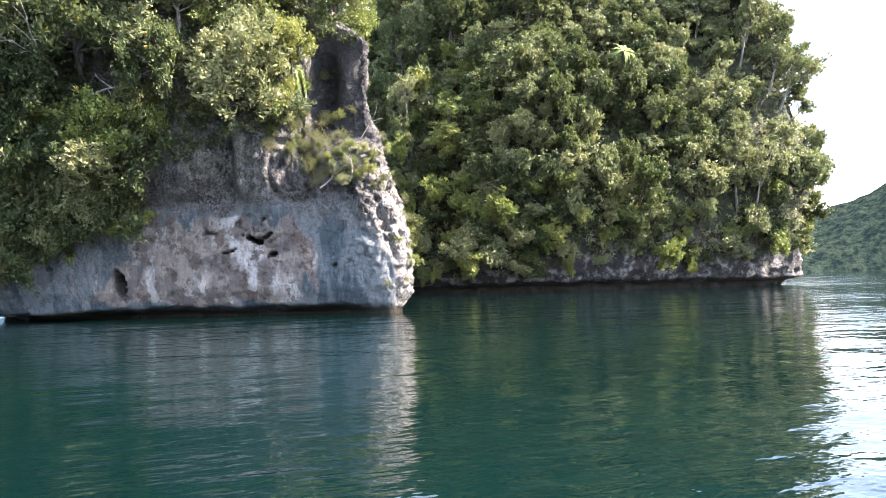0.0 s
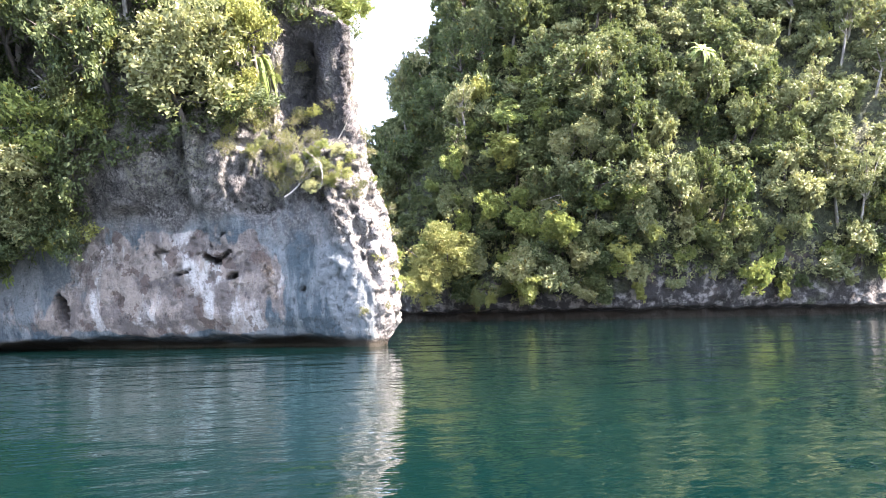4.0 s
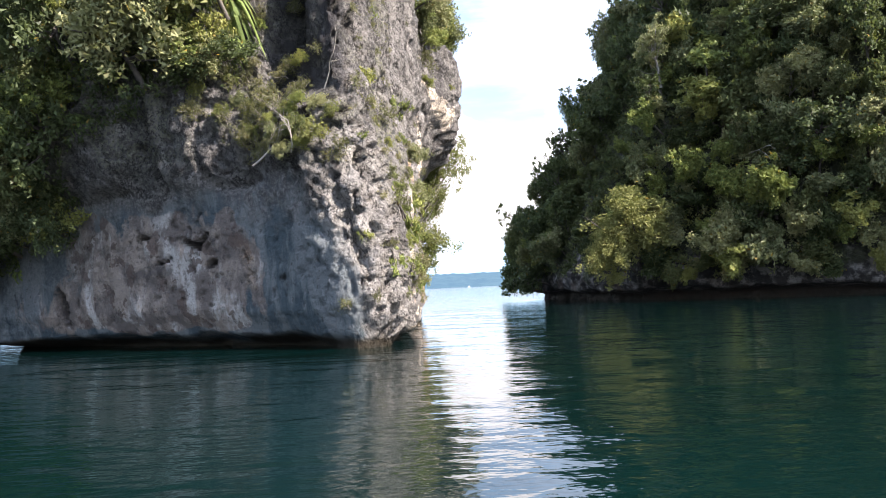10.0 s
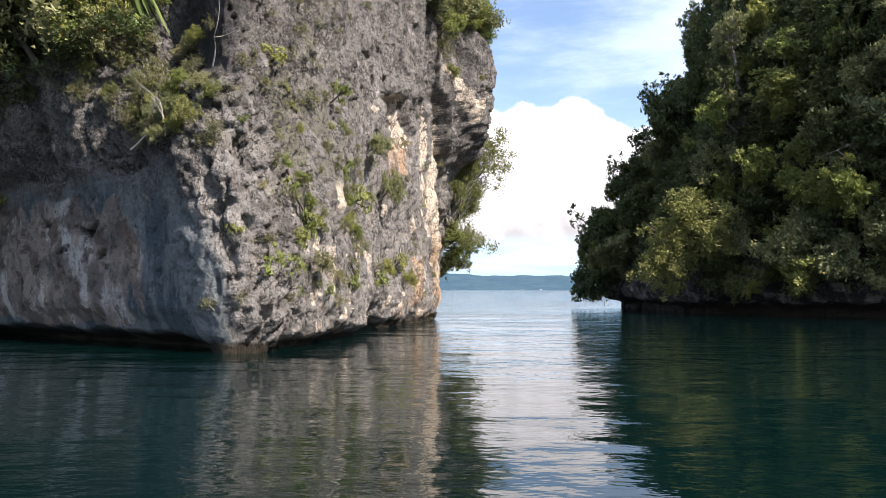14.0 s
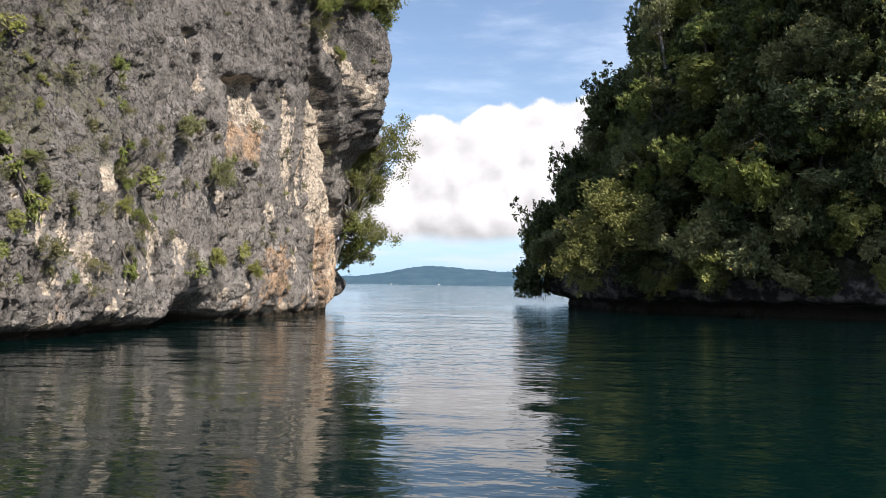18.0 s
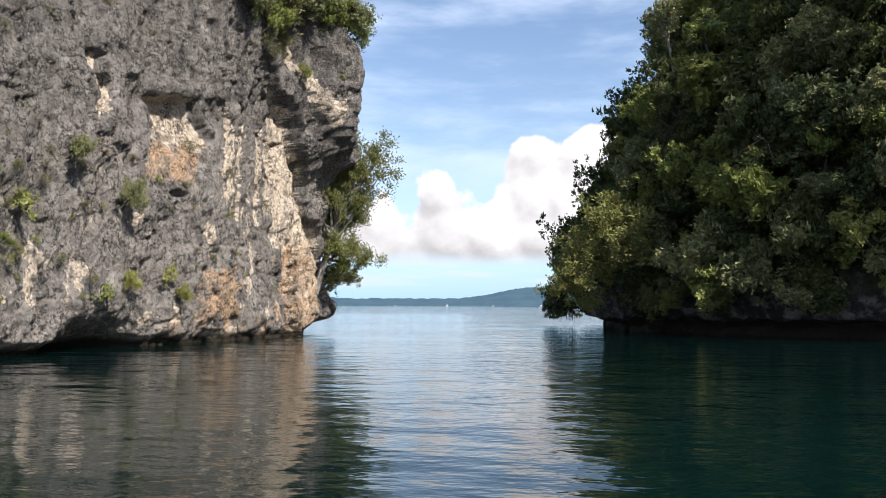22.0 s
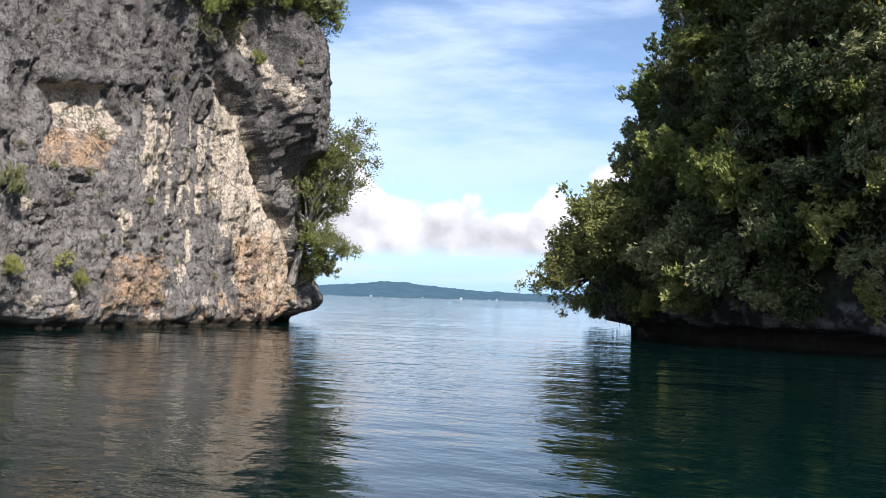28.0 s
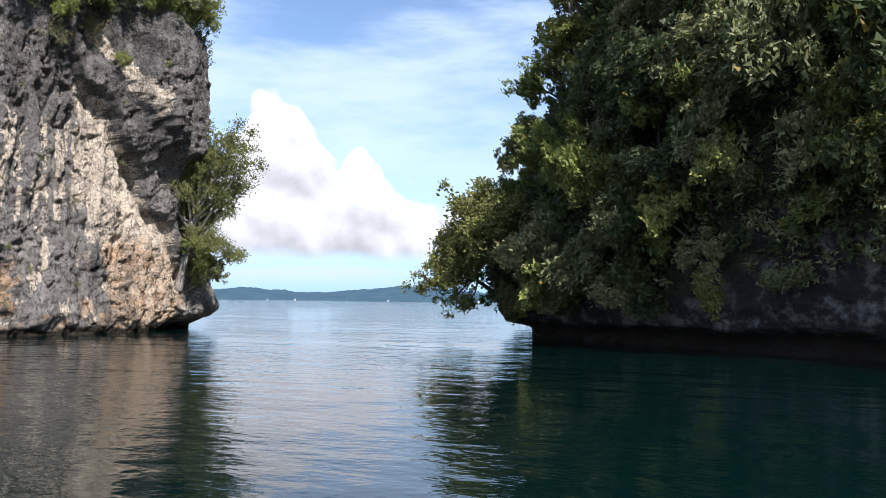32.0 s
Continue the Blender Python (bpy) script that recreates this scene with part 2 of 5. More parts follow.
    c = mix_node(t, math_node(t, "MULTIPLY", smooth_node(t, fleck, 0.6, 0.68), math_node(t, "MULTIPLY", rough, 0.22)), c, (0.46, 0.43, 0.4))
    c = mix_node(t, math_node(t, "MULTIPLY", smooth_node(t, fleck, 0.42, 0.35), math_node(t, "MULTIPLY_ADD", rough, 0.35, 0.45)), c, (0.035, 0.034, 0.034))
    grain = math_node(t, "ADD", math_node(t, "MULTIPLY", mid, 0.3), math_node(t, "MULTIPLY", fine, 0.3))
    pale = smooth_node(t, math_node(t, "MULTIPLY_ADD", attribute(t, "pale"), 0.75, grain), 0.55, 0.72)
    c = mix_node(t, math_node(t, "MULTIPLY", pale, math_node(t, "MULTIPLY_ADD", keep, 0.45, math_node(t, "MULTIPLY", smooth_node(t, mottle, 0.66, 0.54), 0.5)), clamp=True), c, mix_node(t, smooth_node(t, fine, 0.35, 0.65), (0.56, 0.445, 0.33), (0.9, 0.79, 0.645)))
    plain = math_node(t, "SUBTRACT", 1.0, math_node(t, "MULTIPLY", pale, 0.75))
    rust = smooth_node(t, math_node(t, "MULTIPLY_ADD", attribute(t, "rust"), 0.75, grain), 0.54, 0.85)
    c = mix_node(t, math_node(t, "MULTIPLY", rust, math_node(t, "MULTIPLY_ADD", smooth_node(t, mottle, 0.6, 0.45), 0.6, 0.32)), c, mix_node(t, smooth_node(t, fine, 0.4, 0.65), (0.4, 0.25, 0.145), (0.7, 0.5, 0.33)))
    c = mix_node(t, math_node(t, "MULTIPLY", attribute(t, "moss"), smooth_node(t, fine, 0.42, 0.6)), c, (0.13, 0.14, 0.045))
    c = mix_node(t, math_node(t, "MULTIPLY", smooth_node(t, noise_node(t, co, 24.0, 4.0, 0.7), 0.6, 0.72), math_node(t, "MULTIPLY", plain, 0.4)), c, (0.06, 0.058, 0.055))
    # black streaks and blots, plus painted shade in the holes and the crag
    c = mix_node(t, math_node(t, "MULTIPLY", attribute(t, "stain_shade"), math_node(t, "MULTIPLY_ADD", smooth_node(t, mid, 0.62, 0.45), 0.45, 0.5)), c, (0.05, 0.047, 0.05))
    c = mix_node(t, math_node(t, "MULTIPLY", smooth_node(t, fine, 0.48, 0.36), math_node(t, "MULTIPLY", math_node(t, "MULTIPLY", rough, plain), 0.5)), c, (0.06, 0.056, 0.053))
    # thin dark cracks that wander over the stone
    crack_a = math_node(t, "ABSOLUTE", math_node(t, "SUBTRACT", noise_node(t, co, 0.8, 9.0, 0.62, (1, 1, 0.75), (4, 9, 2)), 0.5))
    crack_b = math_node(t, "ABSOLUTE", math_node(t, "SUBTRACT", noise_node(t, co, 1.9, 8.0, 0.62, (1, 1, 0.6), (14, 3, 7)), 0.5))
    cracks = math_node(t, "MAXIMUM", smooth_node(t, crack_a, 0.012, 0.002), math_node(t, "MULTIPLY", smooth_node(t, crack_b, 0.014, 0.003), smooth_node(t, mid, 0.45, 0.55)))
    cracks = math_node(t, "MULTIPLY", cracks, math_node(t, "MULTIPLY_ADD", attribute(t, "slab"), -0.75, 0.85))
    c = mix_node(t, cracks, c, (0.035, 0.033, 0.033))
    tide = attribute(t, "tide")
    c = mix_node(t, tide, c, (0.035, 0.028, 0.018))
    t.links.new(c, p.inputs["Base Color"])
    h = math_node(t, "ADD", math_node(t, "MULTIPLY", fine, math_node(t, "MULTIPLY_ADD", rough, 0.7, 0.8)), math_node(t, "MULTIPLY", noise_node(t, co, 30.0, 5.0, 0.7), 0.35))
    sharp = math_node(t, "ABSOLUTE", math_node(t, "SUBTRACT", noise_node(t, co, 4.6, 6.0, 0.6, (1, 1, 0.8), (7, 2, 19)), 0.5))
    h = math_node(t, "ADD", h, math_node(t, "MULTIPLY", math_node(t, "MINIMUM", sharp, 0.12), math_node(t, "MULTIPLY", rough, 2.4)))
    h = math_node(t, "ADD", h, math_node(t, "MULTIPLY", fleck, 0.8))
    h = math_node(t, "SUBTRACT", h, math_node(t, "MULTIPLY", cracks, 0.35))
    bump(t, p, h, 0.17)
    return m


def soil_material():
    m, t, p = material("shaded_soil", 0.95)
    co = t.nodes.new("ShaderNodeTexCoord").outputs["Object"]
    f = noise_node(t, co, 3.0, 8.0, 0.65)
    # soil is coloured near black so that gaps between bushes look shaded
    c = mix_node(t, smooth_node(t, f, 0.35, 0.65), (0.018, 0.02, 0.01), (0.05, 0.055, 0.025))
    rock = mix_node(t, smooth_node(t, noise_node(t, co, 1.1, 9.0, 0.68), 0.47, 0.64), (0.03, 0.027, 0.025), (0.21, 0.193, 0.177))
    rock = mix_node(t, math_node(t, "MULTIPLY", smooth_node(t, noise_node(t, co, 0.5, 6.0, 0.6, (1, 1, 1), (5, 3, 1)), 0.55, 0.66), 0.5), rock, (0.12, 0.08, 0.055))
    c = mix_node(t, attribute(t, "bare"), c, rock)
    c = mix_node(t, attribute(t, "tide"), c, (0.03, 0.022, 0.015))
    t.links.new(c, p.inputs["Base Color"])
    bump(t, p, f, 0.3)
    return m


def leaf_material(name, dark, light, tip, gloss=0.5, through_light=0.3):
    m, t, p = material(name, gloss)
    p.inputs["Specular IOR Level"].default_value = 0.13
    geo = t.nodes.new("ShaderNodeNewGeometry")
    info = t.nodes.new("ShaderNodeObjectInfo")
    leaf, plant = geo.outputs["Random Per Island"], info.outputs["Random"]
    c = mix_node(t, leaf, dark, light)
    c = mix_node(t, math_node(t, "MULTIPLY", smooth_node(t, plant, 0.35, 1.0), 0.55), c, tip)
    c = mix_node(t, smooth_node(t, leaf, 0.985, 0.99), c, (0.22, 0.15, 0.03))
    t.links.new(c, p.inputs["Base Color"])
    tr = t.nodes.new("ShaderNodeBsdfTranslucent")
    t.links.new(mix_node(t, 0.5, c, (0.14, 0.18, 0.035)), tr.inputs["Color"])
    mix = t.nodes.new("ShaderNodeMixShader")
    mix.inputs[0].default_value = through_light
    t.links.new(p.outputs[0], mix.inputs[1])
    t.links.new(tr.outputs[0], mix.inputs[2])
    t.links.new(mix.outputs[0], t.nodes["Material Output"].inputs["Surface"])
    return m


def bark_material(name, dark, light):
    m, t, p = material(name, 0.9)
    co = t.nodes.new("ShaderNodeTexCoord").outputs["Object"]
    f = noise_node(t, co, 6.0, 6.0, 0.65, (1, 1, 0.3))
    t.links.new(mix_node(t, smooth_node(t, f, 0.35, 0.65), dark, light), p.inputs["Base Color"])
    bump(t, p, f, 0.02)
    return m


def water_material():
    m, t, p = material("sea_water", 0.03, ior=1.333)
    co = t.nodes.new("ShaderNodeTexCoord").outputs["Object"]
    big = noise_node(t, co, 0.05, 3.0, 0.5)
    t.links.new(mix_node(t, smooth_node(t, big, 0.35, 0.65), (0.0005, 0.0064, 0.0059), (0.0008, 0.0084, 0.0077)), p.inputs["Base Color"])
    swell = noise_node(t, co, 0.4, 2.0, 0.5, (0.6, 1, 1))
    ripple = noise_node(t, co, 1.9, 3.0, 0.5, (0.6, 1, 1), (3, 7, 0))
    fine = noise_node(t, co, 5.0, 2.0, 0.5, (0.8, 1, 1))
    calm = math_node(t, "MULTIPLY_ADD", smooth_node(t, noise_node(t, co, 0.09, 3.0, 0.5, (0.5, 1, 1), (11, 5, 0)), 0.35, 0.7), 0.8, 0.35)
    h = math_node(t, "ADD", math_node(t, "MULTIPLY", swell, 0.075), math_node(t, "MULTIPLY", math_node(t, "MULTIPLY", ripple, 0.042), calm))
    h = math_node(t, "ADD", h, math_node(t, "MULTIPLY", math_node(t, "MULTIPLY", fine, 0.009), calm))
    bump(t, p, h, 1.0)
    return m


# haze of distance is put into the material as a faint bluish glow
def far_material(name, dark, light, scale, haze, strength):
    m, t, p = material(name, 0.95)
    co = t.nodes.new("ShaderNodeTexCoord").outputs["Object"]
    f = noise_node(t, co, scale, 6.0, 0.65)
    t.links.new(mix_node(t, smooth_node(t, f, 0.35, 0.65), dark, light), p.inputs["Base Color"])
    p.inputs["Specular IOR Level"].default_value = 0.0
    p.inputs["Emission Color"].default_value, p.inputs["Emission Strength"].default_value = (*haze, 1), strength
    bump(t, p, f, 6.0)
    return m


def plain_material(name, colour, rough=0.7):
    m, t, p = material(name, rough)
    co = t.nodes.new("ShaderNodeTexCoord").outputs["Object"]
    f = noise_node(t, co, 2.0, 4.0, 0.6)
    t.links.new(mix_node(t, f, tuple(v * 0.8 for v in colour), colour), p.inputs["Base Color"])
    return m


ROCK, SOIL, WATER = rock_material(), soil_material(), water_material()
# deep green, darkened further to carry the shade of the sunless slopes
LEAF_DEEP = leaf_material("deep_green_leaf", (0.026, 0.038, 0.018), (0.095, 0.118, 0.05), (0.16, 0.172, 0.07))
LEAF_OLIVE = leaf_material("olive_leaf", (0.095, 0.11, 0.055), (0.245, 0.257, 0.125), (0.32, 0.305, 0.145))
LEAF_BRIGHT = leaf_material("yellow_green_leaf", (0.11, 0.142, 0.044), (0.235, 0.262, 0.076), (0.32, 0.3, 0.095))
LEAF_STRAP = leaf_material("strap_leaf", (0.1, 0.15, 0.05), (0.22, 0.28, 0.09), (0.3, 0.31, 0.12))
LEAF_GOLD = leaf_material("golden_leaf", (0.1, 0.113, 0.042), (0.225, 0.233, 0.085), (0.3, 0.285, 0.1), 0.5, 0.35)
LEAF_DRY = leaf_material("dry_leaf", (0.09, 0.09, 0.048), (0.19, 0.185, 0.09), (0.25, 0.225, 0.105))
BARK = bark_material("dark_bark", (0.035, 0.03, 0.025), (0.12, 0.1, 0.085))
BARK_PALE = bark_material("pale_bark", (0.14, 0.125, 0.105), (0.36, 0.33, 0.29))
# bluish emission stands for the haze in front of these woods
FAR_WOOD = far_material("hazed_far_woods", (0.006, 0.014, 0.014), (0.018, 0.03, 0.026), 0.02, (0.14, 0.25, 0.38), 0.4)
HILL_WOOD = far_material("hazed_hill_woods", (0.003, 0.007, 0.005), (0.026, 0.036, 0.022), 0.14, (0.16, 0.25, 0.33), 0.022)
HOUSE_WALL, HOUSE_ROOF = plain_material("pale_wall", (0.5, 0.5, 0.48)), plain_material("tin_roof", (0.5, 0.5, 0.52))


# ---- shared geometry helpers ----
def lattice(i, seed):
    h = (i[..., 0] * 374761393 + i[..., 1] * 668265263 + i[..., 2] * 2147483647 + seed * 974711) & 0xFFFFFFFF
    h = ((h ^ (h >> 13)) * 1274126177) & 0xFFFFFFFF
    return ((h ^ (h >> 16)) & 0xFFFF) / 65535.0


def vnoise(p, seed=0):
    """Smooth value noise from 0 to 1 at rows of points."""
    i = np.floor(p).astype(np.int64)
    f = p - i
    f = f * f * f * (f * (f * 6 - 15) + 10)
    out = 0
    for dx in (0, 1):
        for dy in (0, 1):
            for dz in (0, 1):
                w = (f[..., 0] if dx else 1 - f[..., 0]) * (f[..., 1] if dy else 1 - f[..., 1]) * (f[..., 2] if dz else 1 - f[..., 2])
                out = out + w * lattice(i + np.array([dx, dy, dz]), seed)
    return out


def fbm(p, octaves=4, seed=0, gain=0.5):
    total, amp, out = 0, 1.0, 0
    for k in range(octaves):
        out = out + amp * vnoise(p * 2.03**k + 17.3 * k, seed + k)
        total += amp
        amp *= gain
    return out / total


def smooth(lo, hi, v):
    f = np.clip((v - lo) / (hi - lo), 0, 1)
    return f * f * (3 - 2 * f)


def bell(v, centre, width):
    return np.exp(-(((v - centre) / width) ** 2))


def sheet_mesh(name, verts, quads, mat, attributes=(), shade_smooth=True):
    me = bpy.data.meshes.new(name)
    verts, quads = np.asarray(verts, np.float32), np.asarray(quads, np.int32)
    me.vertices.add(len(verts))
    me.vertices.foreach_set("co", verts.ravel())
    me.loops.add(quads.size)
    me.loops.foreach_set("vertex_index", quads.ravel())
    me.polygons.add(len(quads))
    me.polygons.foreach_set("loop_start", np.arange(len(quads), dtype=np.int32) * quads.shape[1])
    me.polygons.foreach_set("loop_total", np.full(len(quads), quads.shape[1], np.int32))
    me.update(calc_edges=True)
    me.polygons.foreach_set("use_smooth", np.full(len(quads), shade_smooth))
    for key, values in attributes:
        at = me.attributes.new(key, "FLOAT", "POINT")
        at.data.foreach_set("value", np.asarray(values, np.float32).ravel())
    me.materials.append(mat)
    me.validate()
    return me


def grid_quads(rows, cols, closed):
    r, c = np.meshgrid(np.arange(rows - 1), np.arange(cols if closed else cols - 1), indexing="ij")
    n = (c + 1) % cols
    return np.stack([r * cols + c, r * cols + n, (r + 1) * cols + n, (r + 1) * cols + c], -1).reshape(-1, 4)


def outline(points, first, last, fine, coarse):
    """A closed smooth line through the points, close-set from the first to the last of them and wide-set elsewhere."""
    p = np.array(points, float)
    k, rows = len(p), []
    for i in range(k):
        a, b, c, d = p[(i - 1) % k], p[i], p[(i + 1) % k], p[(i + 2) % k]
        steps = max(2, round(np.linalg.norm(c - b) / (fine if (i - first) % k < last - first else coarse)))
        u = (np.arange(steps) / steps)[:, None]
        rows.append(0.5 * (2 * b + (c - a) * u + (2 * a - 5 * b + 4 * c - d) * u**2 + (3 * b - a - 3 * c + d) * u**3))
    line = np.concatenate(rows)
    tangent = np.roll(line, -1, 0) - np.roll(line, 1, 0)
    outward = np.stack([tangent[:, 1], -tangent[:, 0]], 1)
    outward /= np.linalg.norm(outward, axis=1)[:, None]
    area = 0.5 * np.sum(line[:, 0] * np.roll(line[:, 1], -1) - np.roll(line[:, 0], -1) * line[:, 1])
    return line, outward * np.sign(area)


def part(name, me, parent, label=""):
    ob = new(name, me)
    ob.parent = parent
    if label:
        ob["label"] = label
    return ob


# ---- the sea ----
def build_sea():
    rings = np.concatenate([[0.0], np.geomspace(4, 4600, 40)])
    ang = np.linspace(0, 2 * np.pi, 96, endpoint=False)
    v = np.stack([np.outer(rings, np.cos(ang)), np.outer(rings, np.sin(ang)) + 30, np.zeros((len(rings), 96))], -1).reshape(-1, 3)
    ob = new("water", sheet_mesh("water", v, grid_quads(len(rings), 96, True), WATER))
    tagged(ob, "calm teal-green sea water with small ripples", "sea", kind="structure")


build_sea()


# ---- the limestone islet beside the channel ----
ISLET = [(-29, 35), (-24.5, 31), (-18.9, 27.7), (-13.6, 24.7), (-10.5, 22.85), (-9.3, 22.0), (-8.3, 21.6), (-7.35, 22.2), (-6.75, 23.5), (-6.45, 25.5), (-6.1, 29),
         (-6.2, 34), (-5.8, 39), (-5.2, 43), (-5.1, 47), (-5.2, 51), (-5.9, 54.8), (-6.6, 57.4), (-8.6, 60.5), (-14, 62.5), (-19, 58), (-21.5, 50), (-24.5, 43), (-29, 40.5), (-31, 37.5)]


def islet_surface(line, outward, levels):
    """Points of the islet's rock: the outline pushed in and out at each level."""
    n, m = len(line), len(levels)
    x, y = np.tile(line[:, 0], (m, 1)), np.tile(line[:, 1], (m, 1))
    z = np.tile(np.array(levels)[:, None], (1, n))
    ox, oy = np.tile(outward[:, 0], (m, 1)), np.tile(outward[:, 1], (m, 1))
    face = smooth(-6.6, -8.4, x) * smooth(30, 25, y + 0.62 * x + 9)          # the smooth face beside the bay
    wall = smooth(-9, -7, x) * smooth(21.5, 24, y)                           # the wall along the channel
    west = smooth(-16.5, -23, x)                                             # the thin overhanging end
    off = np.zeros_like(z)
    # tide notch
    tight = np.exp(-((x + 8.1) ** 2 + (y - 21.1) ** 2) / 4.5)
    notch = 1.5 * face * (1 - 0.95 * tight) + 0.5 * wall * smooth(44, 34, y) + 0.25 * wall + 1.0 * west
    notch = notch * (1 - 0.5 * tight)
    p = np.stack([x, y, z], -1)
    lip = 0.55 - 0.2 * west + 0.34 * (fbm(p * np.array([1.4, 1.4, 0.3]), 4, 51) - 0.5)
    off -= notch * smooth(lip, lip - 0.5, z)
    off -= 0.35 * smooth(1.3, 0.4, z) * (face + 0.5 * wall) * (1 - 0.7 * tight)
    # the wall leans back, the face too above the smooth slab
    off -= wall * (0.1 * smooth(41, 34, y) + 0.03 * smooth(34, 27, y)) * np.clip(z - 2, 0, 14)
    corner = np.exp(-((x + 8.1) ** 2 + np.where(y > 21.1, 0.55, 1.0) ** 2 * (y - 21.1) ** 2) / 7.0)
    lean = np.maximum(smooth(-13.5, -10.0, x) * smooth(26, 23, y) * smooth(3.5, 6.5, z), corner) * (0.27 * np.clip(z - 3.2, 0, 5.6) + 1.2 * np.clip(z - 12.5, 0, 4))
    off += face * smooth(-11, -14, x) * (0.9 * smooth(4.5, 7.5, z) - 0.1 * np.clip(z - 9, 0, 9))
    off += 0.2 * face * bell(z, 6.1 + 0.4 * np.sin(x), 0.8) * smooth(-8.2, -9.4, x)
    off += 0.07 * face * np.clip(z - 1, 0, 5) * smooth(-8.2, -9.4, x)
    off -= 0.10 * np.clip(z - 9, 0, 20) * (1 - face) * (1 - wall)
    off -= wall * 0.5 * bell(z, 6, 3) * bell(y, 46, 5)
    # jutting brow at the seaward end of the wall
    brow = smooth(3.9, 1.0, np.abs(y - 52.5) + 0.9 * (fbm(np.stack([x, y, z], -1) * 0.8, 3, 75) - 0.5)) * smooth(-12, -8, x)
    rise = z - 12.4 + 1.16 * (y - 48.25)
    low = z + np.minimum(y - 52.5, 0) + 1.0 * (fbm(p * 0.9, 3, 74) - 0.5)
    off += 3.1 * brow * (0.48 * smooth(0.0, 2.6, rise) * smooth(5.6, 8.8, z) + 0.52 * smooth(9.0, 10.3, low)) * smooth(22, 15.5, z)
    off -= 1.7 * bell(y, 57.5, 2.8) * smooth(0.95, 0.2, z) * smooth(-12, -8, x)
    off += 1.3 * bell(y, 58.3, 1.8) * smooth(-12, -8, x) * bell(z, 1.6, 1.2)
    # niche with bare stone, cave at the foot, cracks and holes
    roof_line = 10.75 + 0.2 * (y - 39.2) + 0.35 * (fbm(p * 1.7, 3, 53) - 0.5)
    off -= 0.62 * wall * smooth(1.95, 1.5, np.abs(y - 39.2 + 0.5 * np.sin(1.9 * z))) * smooth(roof_line + 0.12, roof_line - 0.12, z) * smooth(6.9, 10.2, z)
    off += 0.38 * wall * bell(y, 39.2, 2.2) * bell(z, roof_line + 0.4, 0.45)
    off -= 0.4 * wall * smooth(0.5, 0.3, np.abs(y - 34.5 + 0.25 * np.sin(3 * z))) * smooth(11.7, 11.4, z) * smooth(8.6, 10.4, z)
    off -= 0.45 * wall * smooth(1.1, 0.8, np.hypot((y - 39.0) / 0.5, (z - 6.5) / 0.2) + 0.4 * (vnoise(p * 3, 54) - 0.5))
    off -= 2.2 * wall * bell(y, 34.8, 1.9) * bell(z, 0.0, 0.95)
    holes = np.zeros_like(z)
    for hx, hz, w, h, deep in ((-18.9, 1.55, 0.22, 0.5, 2.6), (-13.7, 3.4, 0.4, 0.12, 1.6), (-13.25, 3.55, 0.3, 0.06, 1.0), (-15.4, 3.75, 0.3, 0.07, 0.4), (-13.0, 2.75, 0.15, 0.1, 0.8),
                               (-14.6, 2.9, 0.3, 0.05, 0.4), (-13.3, 4.35, 0.13, 0.07, 0.4), (-10.6, 2.2, 0.09, 0.08, 0.4), (-14.3, 4.2, 0.1, 0.05, 0.3)):
        ragged = 0.5 * (vnoise(np.stack([x * 3, y * 3, z * 3], -1), 88) - 0.5) + 0.55 * (vnoise(np.stack([x * 7, y * 7, z * 7], -1), 89) - 0.5)
        holes += deep * face * smooth(1.15, 0.92, np.hypot((x - hx) / w, (z - hz + 0.12 * np.sin(5 * x) - 0.12 * math.sin(5 * hx)) / h) + ragged)
    off -= holes
    pock = fbm(np.stack([x, y, z], -1) * np.array([5.2, 5.2, 4.2]), 3, 66)
    off -= 0.13 * face * smooth(0.68, 0.72, pock) * smooth(0.6, 1.5, z) * smooth(6, 4, z)
    # crag: a hollow beside the edge
    off -= 1.9 * bell(x, -9.9, 0.7) * bell(z, 10.4, 2.0) * face
    # diagonal flake under the brow, with hollow flowstone below it
    over = z - 12.4 + 1.16 * (y - 48.25) + 0.3 * np.sin(2.3 * y) + 0.5 * (fbm(p * 1.2, 3, 55) - 0.5)
    off += 0.75 * wall * smooth(-0.1, 0.15, over) * smooth(2.2, 0.9, over) * smooth(45.5, 47.5, y) * smooth(56, 54.5, y)
    off -= 0.35 * wall * smooth(46.5, 48, y) * smooth(0.0, -0.25, over) * smooth(-1.6, -0.5, over)
    flow = np.abs(2 * vnoise(p * np.array([1.7, 1.7, 0.16]), 56) - 1)
    off += wall * smooth(46.0, 48, y) * smooth(0.2, -0.6, over) * (0.5 * flow - 0.25)
    off -= 0.55 * wall * smooth(0.5, 0.62, fbm(p * np.array([1.5, 1.5, 0.42]), 3, 57)) * bell(y, 49.2, 2.2) * bell(z, 3.4, 1.7)
    # dripping ribs between the niche and the flake
    rib = np.abs(2 * vnoise(p * np.array([1.5, 1.5, 0.1]), 58) - 1)
    off += wall * (0.55 * rib - 0.25) * smooth(41.0, 42.2, y) * smooth(48, 46.5, y) * smooth(5.2, 7.0, z) * smooth(11.8, 10.6, z)
    off -= 0.4 * wall * smooth(0.5, 0.6, fbm(p * np.array([1.6, 1.6, 0.8]), 3, 59)) * smooth(41.5, 42.5, y) * smooth(47.5, 46.5, y) * bell(z, 10.9, 0.6)
    # rough stone
    edge = -8.2 - 0.33 * (z - 0.8) + 1.3 * (fbm(p * 1.3, 4, 6) - 0.5)
